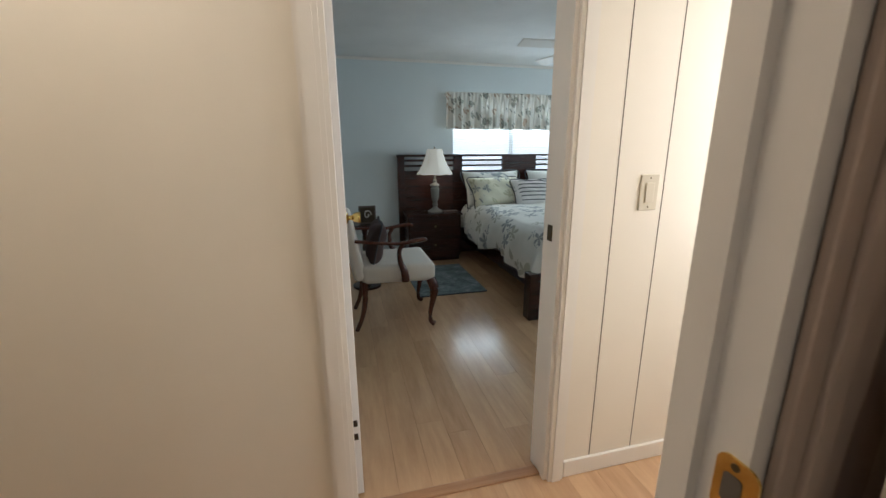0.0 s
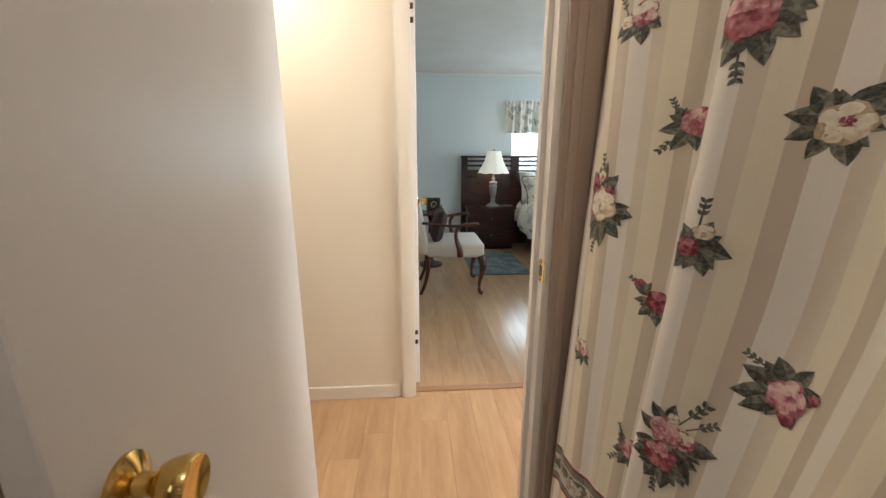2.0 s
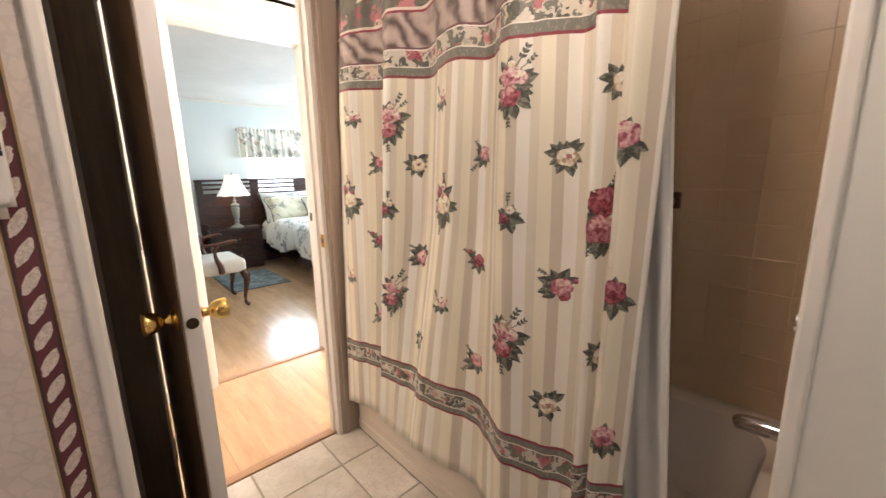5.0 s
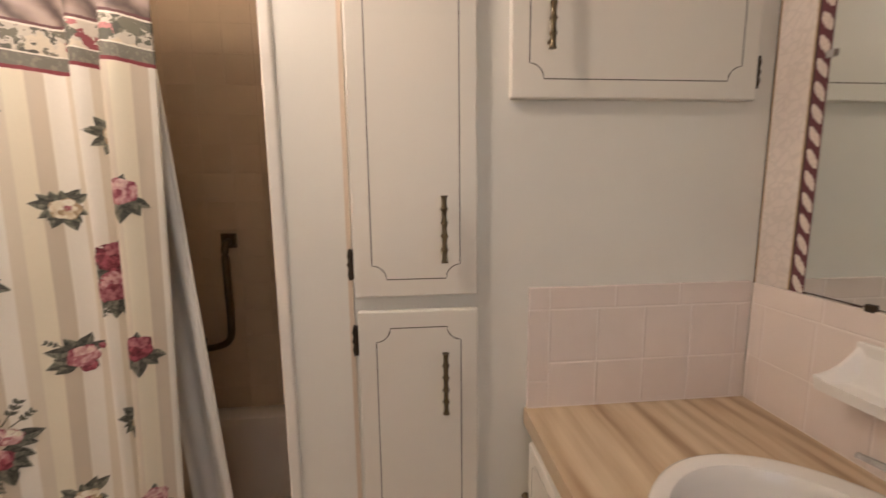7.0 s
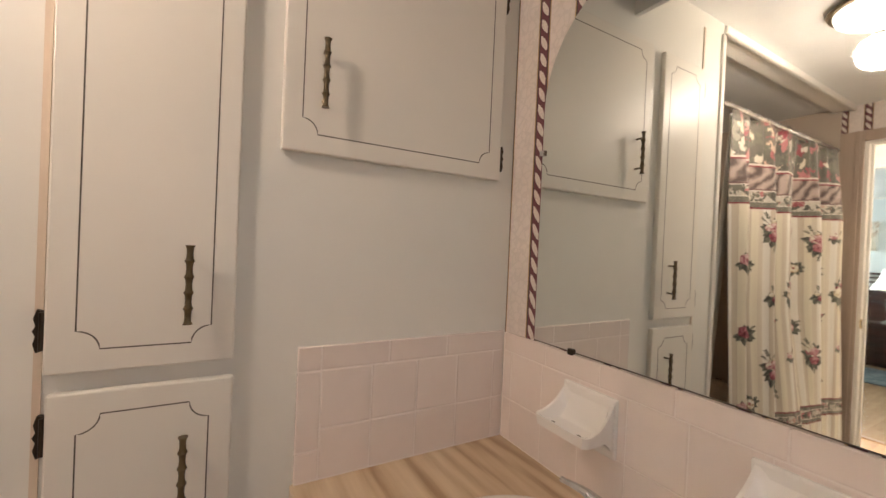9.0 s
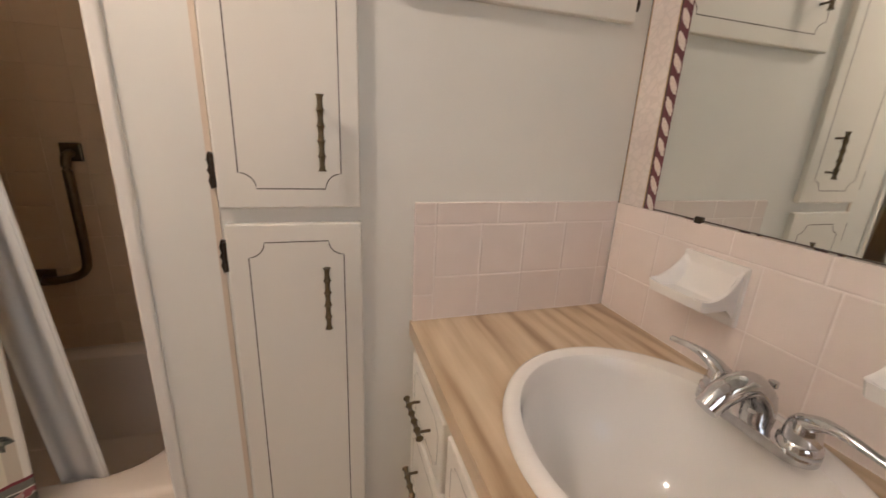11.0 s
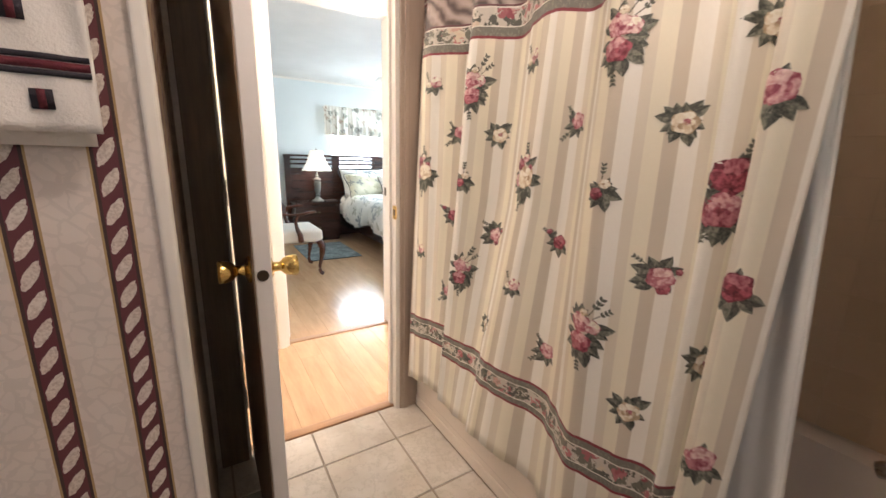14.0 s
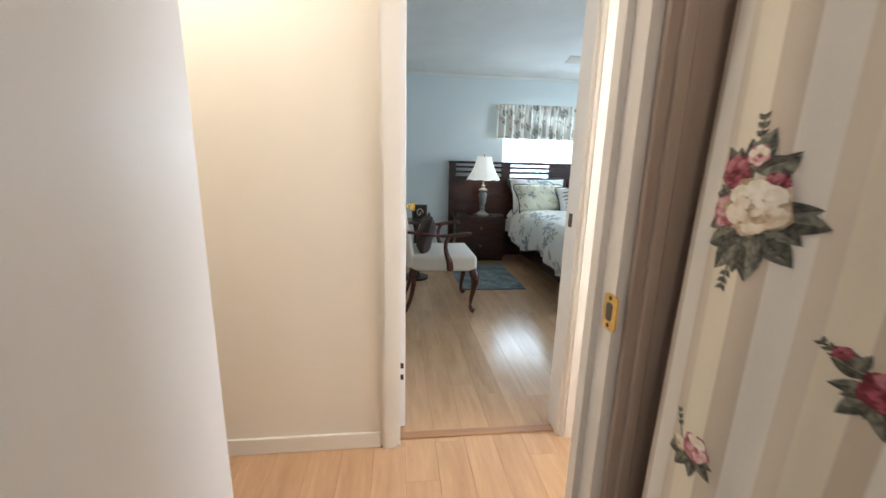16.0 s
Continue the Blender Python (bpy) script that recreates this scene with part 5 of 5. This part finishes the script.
ob = part("cover", bm, COMFORTER, cover, "", True)
s_ = ob.modifiers.new("thickness", "SOLIDIFY")
s_.thickness, s_.offset = 0.02, -1.0
hem = [v.co.copy() for v in ob.data.vertices][0::len(cs)]
part("piping", tube(hem[::3], 0.007, 6, 1.0, 3), PIPING, cover)
pillowy(1.72, 4.36, 0.80, 0.72, 0.46, 0.20, 2, -28, COMFORTER, "pillow", "white leaf-print pillow propped on the headboard")
pillowy(1.70, 4.20, 0.775, 0.62, 0.40, 0.17, 3, -38, SHAM, "pillow", "yellow-cream leaf-print pillow with dark piping")
pillowy(2.55, 4.36, 0.80, 0.72, 0.46, 0.20, -2, -28, COMFORTER, "pillow", "white leaf-print pillow propped on the headboard")
pillowy(2.08, 4.04, 0.765, 0.46, 0.40, 0.15, -8, -44, TERRY, "pillow", "small white pillow with dark stripes", None, True)

stand = thing("nightstand", "dark cherry nightstand beside the bed", "nightstand", (0, 0, 0))
part("body", soft_box(0.67, 1.28, 4.22, 4.55, 0.06, 0.53, 0.004), CHERRY, stand)
part("top", soft_box(0.655, 1.295, 4.19, 4.555, 0.53, 0.555, 0.005), CHERRY, stand)
part("plinth", boxes((0.68, 1.27, 4.25, 4.55, 0.0, 0.06)), CHERRY, stand)
for z0, z1 in ((0.10, 0.30), (0.315, 0.515)):
    dr = part("drawer", soft_box(0.69, 1.26, 4.205, 4.222, z0, z1, 0.004), CHERRY, stand)
    part("knob", lathe([(0, 4.206), (0.008, 4.206), (0.014, 4.185), (0, 4.180)], 14, "y", (0.975, 0, (z0 + z1) / 2)), ANTIQUE, dr, "", True)
book = thing("book", "flat dark book on the nightstand", "book")
part("cover", soft_box(1.09, 1.26, 4.24, 4.36, 0.555, 0.572, 0.002), BROWN_CLOTH, book)

blamp = thing("table_lamp", "grey turned table lamp with a lit cream shade", "table lamp", (1.012, 4.36, 0.555))
STONE = paint("weathered_grey_lamp", (0.22, 0.215, 0.19), 0.5, 0.2, 0.3, 60)
part("base", lathe([(0, 0), (0.085, 0.0), (0.085, 0.012), (0.055, 0.03), (0.03, 0.05), (0.024, 0.07), (0.034, 0.085), (0.030, 0.10), (0.022, 0.11), (0.040, 0.15), (0.046, 0.22), (0.050, 0.27), (0.030, 0.285), (0.055, 0.30), (0.05, 0.315), (0.022, 0.33), (0.016, 0.345), (0.026, 0.36), (0.012, 0.37), (0.008, 0.42), (0, 0.42)], 28), STONE, blamp, "", True)
SHADE = Nodes("lit_fabric_shade", 0.8)
SHADE.colour((0.78, 0.75, 0.66))
SHADE.out.inputs["Emission Color"].default_value = (1.0, 0.95, 0.82, 1)
SHADE.out.inputs["Emission Strength"].default_value = 0.75
bm = bmesh.new()
shade_prof = [(0.205, 0.435), (0.160, 0.50), (0.125, 0.57), (0.100, 0.64), (0.085, 0.70)]
rg = []
for r, h in shade_prof:
    rg.append([bm.verts.new((r * (1 - 0.03 * abs(math.sin(4 * a))) * math.cos(a), r * (1 - 0.03 * abs(math.sin(4 * a))) * math.sin(a), h - 0.008 * abs(math.cos(4 * a)) * (r > 0.2))) for a in np.linspace(0, 2 * math.pi, 64, endpoint=False)])
for a, b in zip(rg, rg[1:]):
    for i in range(64):
        bm.faces.new((a[i], a[(i + 1) % 64], b[(i + 1) % 64], b[i]))
shade = part("shade", bm, SHADE.mat, blamp, "lit cream bell shade", True)
for k in range(8):
    a = math.pi * k / 4 + math.pi / 8 * 0
    part("rib", tube([(r * 1.004 * math.cos(a), r * 1.004 * math.sin(a), h) for r, h in shade_prof], 0.0025, 5, 1.0, 3), CREAM_CLOTH, shade)
part("finial", lathe([(0, 0.69), (0.004, 0.69), (0.008, 0.715), (0, 0.735)], 10), ANTIQUE, blamp)


def armchair():
    """An open armchair with scrolled mahogany arms and cabriole legs; it faces +x."""
    c = thing("armchair", "mahogany open armchair with cream upholstery", "armchair", (0.32, 2.80, 0.0))
    bm = soft_box(-0.24, 0.27, -0.265, 0.265, 0.345, 0.475, 0.035, 4)
    for v in bm.verts:
        k = (v.co.x + 0.24) / 0.51
        v.co.y *= 0.86 + 0.14 * k
        if v.co.z > 0.42:
            v.co.z += 0.02 * max(0, 1 - (v.co.y / 0.26) ** 2) * max(0, 1 - (v.co.x / 0.3) ** 2)
    part("seat", bm, CREAM_CLOTH, c, "cream padded seat", True)
    bm = soft_box(-0.05, 0.035, -0.225, 0.225, 0.0, 0.46, 0.03, 4)
    bm.transform(pose(-0.235, 0, 0.37, 0, -11, 0))
    part("backrest", bm, CREAM_CLOTH, c, "cream padded back", True)
    for s in (-1, 1):
        part("front_leg", tube([(0.235, s * 0.235, 0.36), (0.258, s * 0.25, 0.29), (0.250, s * 0.245, 0.20), (0.232, s * 0.235, 0.10), (0.235, s * 0.238, 0.035), (0.262, s * 0.25, 0.014)], [0.034, 0.034, 0.022, 0.015, 0.016, 0.020], 10), MAHOG, c, "", True)
        part("rear_leg", tube([(-0.22, s * 0.20, 0.36), (-0.225, s * 0.20, 0.22), (-0.25, s * 0.205, 0.10), (-0.29, s * 0.21, 0.004)], [0.022, 0.019, 0.016, 0.015], 10), MAHOG, c, "", True)
        part("arm", tube([(-0.27, s * 0.235, 0.655), (-0.15, s * 0.262, 0.645), (0.0, s * 0.285, 0.635), (0.12, s * 0.295, 0.65), (0.185, s * 0.285, 0.655), (0.20, s * 0.27, 0.645)], [0.017, 0.016, 0.018, 0.022, 0.020, 0.012], 10, 0.7), MAHOG, c, "", True)
        part("arm_support", tube([(0.045, s * 0.285, 0.64), (0.015, s * 0.282, 0.58), (0.022, s * 0.277, 0.50), (0.048, s * 0.272, 0.43), (0.055, s * 0.268, 0.365)], [0.016, 0.015, 0.019, 0.026, 0.028], 10), MAHOG, c, "", True)
    return c


armchair()
pillowy(0.20, 2.77, 0.605, 0.34, 0.30, 0.12, 90, 14, BROWN_CLOTH, "cushion", "small dark brown cushion on the armchair")
table = thing("side_table", "small dark side table behind the armchair", "side table", (0.16, 3.55, 0))
part("top", lathe([(0, 0.585), (0.16, 0.585), (0.165, 0.595), (0.16, 0.605), (0, 0.605)], 28), CHERRY, table, "", True)
part("column", lathe([(0, 0.03), (0.05, 0.03), (0.02, 0.08), (0.03, 0.3), (0.02, 0.5), (0.04, 0.585), (0, 0.585)], 16), CHERRY, table, "", True)
part("foot", lathe([(0, 0), (0.13, 0), (0.13, 0.02), (0.05, 0.03), (0, 0.03)], 24), CHERRY, table, "", True)
photo = thing("picture_frame", "small black picture frame with a swirl on the side table", "picture frame", (0.19, 3.50, 0.606))
for name_, bm, m_ in (("border", soft_box(-0.075, 0.075, -0.006, 0.006, 0.0, 0.16, 0.003), GROOVE), ("picture", boxes((-0.06, 0.06, -0.0075, -0.0062, 0.015, 0.145)), IRON), ("swirl", tube([(0.035 * math.cos(a) * (1 - a / 9), -0.0085, 0.08 + 0.045 * math.sin(a) * (1 - a / 9)) for a in np.linspace(0, 7, 14)], 0.004, 6), CREAM_CLOTH)):
    part(name_, bm, m_, photo)

RUG_MAT = Nodes("slate_blue_rug_pile", 0.95)
p_ = RUG_MAT.world()
RUG_MAT.colour(RUG_MAT.ramp(RUG_MAT.math("MULTIPLY_ADD", RUG_MAT.noise(p_, 55, 3, (0.5, 1.6, 1)), 0.5, RUG_MAT.math("MULTIPLY", RUG_MAT.noise(p_, 9, 4), 0.5)), [(0.36, (0.06, 0.08, 0.09)), (0.52, (0.14, 0.18, 0.19)), (0.66, (0.32, 0.34, 0.33))]))
RUG_MAT.bump(RUG_MAT.noise(p_, 300, 2), 0.8, 0.004)
rug = thing("rug", "slate blue woven rug beside the bed", "rug", (0, 0, 0))
part("weave", soft_box(0.575, 1.20, 3.125, 4.02, 0.0005, 0.012, 0.004), RUG_MAT.mat, rug)
for y in (3.118, 4.015):
    part("binding", soft_box(0.575, 1.20, y, y + 0.010, 0.0005, 0.010, 0.002), PIPING, rug)

fan = thing("ceiling_fan", "white ceiling fan with five blades at rest", "ceiling fan", (2.02, 2.95, BEDZ))
part("canopy", lathe([(0, -0.002), (0.07, -0.002), (0.06, -0.05), (0.015, -0.06), (0.012, -0.10), (0.09, -0.11), (0.11, -0.15), (0.10, -0.20), (0.05, -0.23), (0, -0.235)], 28), WHITE_TRIM, fan, "", True)
for k in range(5):
    bm = soft_box(0.16, 0.66, -0.06, 0.06, -0.004, 0.004, 0.003)
    bm.transform(pose(0, 0, -0.205, 0, 0, 178 + 72 * k) @ pose(0, 0, 0, 12, 0, 0))
    bl = part("blade", bm, WHITE_TRIM, fan)
    bm = soft_box(0.08, 0.20, -0.015, 0.015, -0.010, -0.004, 0.002)
    bm.transform(pose(0, 0, -0.205, 0, 0, 178 + 72 * k) @ pose(0, 0, 0, 12, 0, 0))
    part("bracket", bm, ANTIQUE, bl)


def window(name, label, x0, x1, z0, z1):
    w = tagged(new(name), label, "window", kind="structure")
    f = 0.035
    for a in ((x0, x0 + f, z0, z1), (x1 - f, x1, z0, z1), (x0 + f, x1 - f, z0, z0 + f), (x0 + f, x1 - f, z1 - f, z1), ((x0 + x1) / 2 - 0.018, (x0 + x1) / 2 + 0.018, z0 + f, z1 - f)):
        part("window_frame", boxes((a[0], a[1], BACK + 0.085, BACK + 0.125, a[2], a[3])), WHITE_TRIM, w)
    part("window_sill", soft_box(x0 - 0.03, x1 + 0.03, BACK - 0.03, BACK + 0.083, z0 - 0.024, z0 - 0.001, 0.004), WHITE_TRIM, w)
    return w


window("window_1", "wide bedroom window with white frame", WX0, WX1, WZ0, WZ1)
# window_2 is added, out of view, round the bedroom's fill lamp
for name_, x_, y0_, y1_, z0_, z1_ in (("window_2", 4.45, 1.75, 3.45, 0.75, 1.95), ("window_3", 1.95, 0.36, 1.0, 0.68, 2.02)):
    w_ = tagged(new(name_), "plain unseen side window with a white frame", "window", kind="structure")
    for a in ((y0_, y0_ + 0.035, z0_, z1_), (y1_ - 0.035, y1_, z0_, z1_), (y0_ + 0.035, y1_ - 0.035, z0_, z0_ + 0.035), (y0_ + 0.035, y1_ - 0.035, z1_ - 0.035, z1_)):
        part("window_frame", boxes((x_, x_ + 0.035, *a)), WHITE_TRIM, w_)
blind = thing("window_blind", "lowered white slatted window blind", "window blind")
BLIND = Nodes("translucent_blind", 0.5)
BLIND.colour((0.82, 0.86, 0.88))
BLIND.out.inputs["Transmission Weight"].default_value = 0.0
part("headrail", soft_box(WX0 + 0.01, WX1 - 0.01, BACK + 0.035, BACK + 0.07, WZ1 - 0.035, WZ1 - 0.003, 0.003), WHITE_TRIM, blind)
slat_me = mesh_of("slat", (lambda b: (b.transform(pose(0, 0, 0, 38, 0, 0)), b)[1])(boxes((WX0 + 0.012, WX1 - 0.012, -0.0125, 0.0125, -0.0006, 0.0006))), BLIND.mat)
for k in range(36):
    sl = new("slat", slat_me)
    sl.parent, sl.location = blind, (0, BACK + 0.052, WZ0 + 0.012 + 0.0215 * k)

VAL = leaf_cloth("leaf_print_valance", (0.80, 0.76, 0.68), (0.13, 0.14, 0.10), (0.42, 0.26, 0.16), 9.5)
val = thing("window_valance", "gathered leaf-print valance over the window", "valance")
sheet(lambda u, v: Vector((1.205 + u, 4.575 + 0.020 * math.sin(u * 58 + 0.8 * math.sin(u * 9)) * min(1.0, (1.86 - v) / 0.12 + 0.15) + 0.006 * math.sin(u * 131), v + 0.006 * math.sin(u * 23) * (v < 1.6))), list(np.linspace(0, 1.80, 420)), list(np.linspace(1.487, 1.895, 14)), VAL, "valance_cloth", val)
part("valance_rod", tube([(1.20, 4.60, 1.865), (2.1, 4.60, 1.865), (3.01, 4.60, 1.865)], 0.010, 8), WHITE_TRIM, val)
for x in (1.21, 3.0):
    part("bracket", boxes((x - 0.006, x + 0.006, 4.60, BACK, 1.855, 1.885)), WHITE_TRIM, val)

SKY_GLOW = glow("bright_sky_backdrop", (0.86, 0.94, 1.0), 7.0)
tagged(part("backdrop_sky", boxes((-2.0, 6.5, 7.0, 7.02, -1.0, 5.0)), SKY_GLOW), "bright overcast sky outside the window", "backdrop", kind="structure")

# ---- tiles and planks ----
random.seed(4)
wall_end, wall_back = bpy.data.objects["wall_tub_end"], bpy.data.objects["wall_tub_back"]
floor_b, floor_t = bpy.data.objects["floor_bedroom"], bpy.data.objects["floor_bathroom"]
wall_s, wall_e = bpy.data.objects["wall_bath_south"], bpy.data.objects["wall_bath_east"]


def piece(name, me, at, parent):
    ob = new(name, me)
    ob.parent, ob.location = parent, at
    return ob


T, TZ = 0.1125, 1.5 + 0.1125 / 2
end_me = mesh_of("tile", soft_box(-T / 2 + 0.0006, T / 2 - 0.0006, 0.0, 0.006, -T / 2 + 0.0006, T / 2 - 0.0006, 0.0011, 1), TAN_TILE)
for i in range(6):
    for k in range(-10, 5):
        piece("tile", end_me, (0.517 + T * i, -1.3855, TZ + T * k), wall_end)
back_me = mesh_of("tile", soft_box(-0.006, 0.0, -T / 2 + 0.0006, T / 2 - 0.0006, -T / 2 + 0.0006, T / 2 - 0.0006, 0.0011, 1), TAN_TILE)
for i in range(14):
    for k in range(-10, 5):
        piece("tile", back_me, (1.1805, -1.325 + T * i, TZ + T * k), wall_back)

part("grout", boxes((0.462, 1.172, -1.3849, -1.3806, 0.40, 2.058)), TAN_GROUT, wall_end)
part("grout", boxes((1.1757, 1.1799, -1.379, 0.176, 0.40, 2.058)), TAN_GROUT, wall_back)
# bathroom floor: 0.31 m tiles
P = 0.31
for i in range(-4, 2):
    for j in range(-8, 1):
        x0, y1 = 0.21 + P * i, 0.0 + P * (j + 1)
        x1, y0 = x0 + P, y1 - P
        if x0 > 0.40 or (x1 <= -0.457 and y0 >= -0.588):
            continue
        xa, xb, ya, yb = x0 + 0.0035, min(x1 - 0.0035, 0.393), y0 + 0.0035, min(y1 - 0.0035, 0.213)
        if yb - ya < 0.02 or xb - xa < 0.02:
            continue
        ti = part("tile", soft_box(xa - xa, xb - xa, 0, yb - ya, -0.006, 0.0, 0.0015, 1), FLOOR_TILE, floor_t)
        ti.location = (xa, ya, 0.0)

# glazed backsplash, side wall then back wall
def splash(parent, plane, rows, at):
    for a0, a1, z0, z1 in rows:
        if plane == "yz":
            bm = soft_box(-0.009, 0.0, 0, a1 - a0 - 0.0022, 0, z1 - z0 - 0.0022, 0.0024)
            loc = (at, a0 + 0.0011, z0 + 0.0011)
        else:
            bm = soft_box(0, a1 - a0 - 0.0016, 0.0, 0.009, 0, z1 - z0 - 0.0016, 0.0024)
            loc = (a0 + 0.0008, at, z0 + 0.0008)
        piece("tile", mesh_of("tile", bm, PINK_TILE), loc, parent)


Z0, Z1, Z2, Z3 = CT + 0.001, 0.909, 1.034, 1.086
rows = []
for z0, z1 in ((Z0, 0.865), (0.865, Z2)):
    rows.append((-1.937, -1.887, z0, z1))
for i in range(5):
    a1 = -1.937 - T * i
    a0 = max(a1 - T, -2.420)
    for z0, z1 in ((Z0, Z1), (Z1, Z2)):
        rows.append((a0, a1, z0, z1))
for a0, a1 in ((-1.937, -1.887), (-2.09, -1.937), (-2.243, -2.09), (-2.420, -2.243)):
    rows.append((a0, a1, Z2, Z3))
splash(wall_e, "yz", rows, 0.360)
rows = []
for i in range(11):
    a1 = 0.346 - 0.0 if i == 0 else 0.316 - T * (i - 1)
    a0 = 0.316 if i == 0 else a1 - T
    for z0, z1 in ((Z0, Z1), (Z1, Z2)):
        rows.append((a0, a1, z0, z1))
for i in range(8):
    rows.append((0.346 - 0.152 * (i + 1), 0.346 - 0.152 * i, Z2, Z3 - 0.003))
splash(wall_s, "xz", rows, -2.430)
for name_, bm in (("grout", boxes((0.3522, 0.3599, -2.4205, -1.889, CT + 0.002, 1.084))), ("grout", boxes((-0.85, 0.352, -2.4299, -2.4222, CT + 0.002, 1.08)))):
    part(name_, bm, PINK_GROUT, wall_e if name_ == "grout" and len(bm.verts) and bm.verts[:][0].co.x > 0 else wall_s)

for name_, bm, wall_ in (("caulk", boxes((0.3506, 0.3597, -2.419, -1.889, CT + 0.0004, CT + 0.0034)), wall_e), ("caulk", boxes((-0.80, 0.3504, -2.4297, -2.4206, CT + 0.0004, CT + 0.003)), wall_s)):
    part(name_, bm, PINK_GROUT, wall_)

# laminate planks
PW = 0.128
for i in range(-20, 34):
    x0 = PW * i
    if x0 > 4.4 - PW or x0 < -2.6:
        continue
    y = (0.262 if x0 < 1.8 else 1.2) + random.uniform(-0.9, 0.0)
    hall = x0 < -0.9
    while y < (HN if hall else BACK):
        y1 = y + random.choice((0.62, 0.9, 1.2))
        a, b = max(y, 0.262 if x0 < 1.8 else 1.2), min(y1, HN if hall else BACK)
        if b - a > 0.03:
            ob = part("plank", boxes((0.0004, PW - 0.0004, 0.0004, b - a - 0.0004, -0.006, 0.0)), PLANK, floor_b)
            ob.location = (x0, a, 0.0)
        y = y1
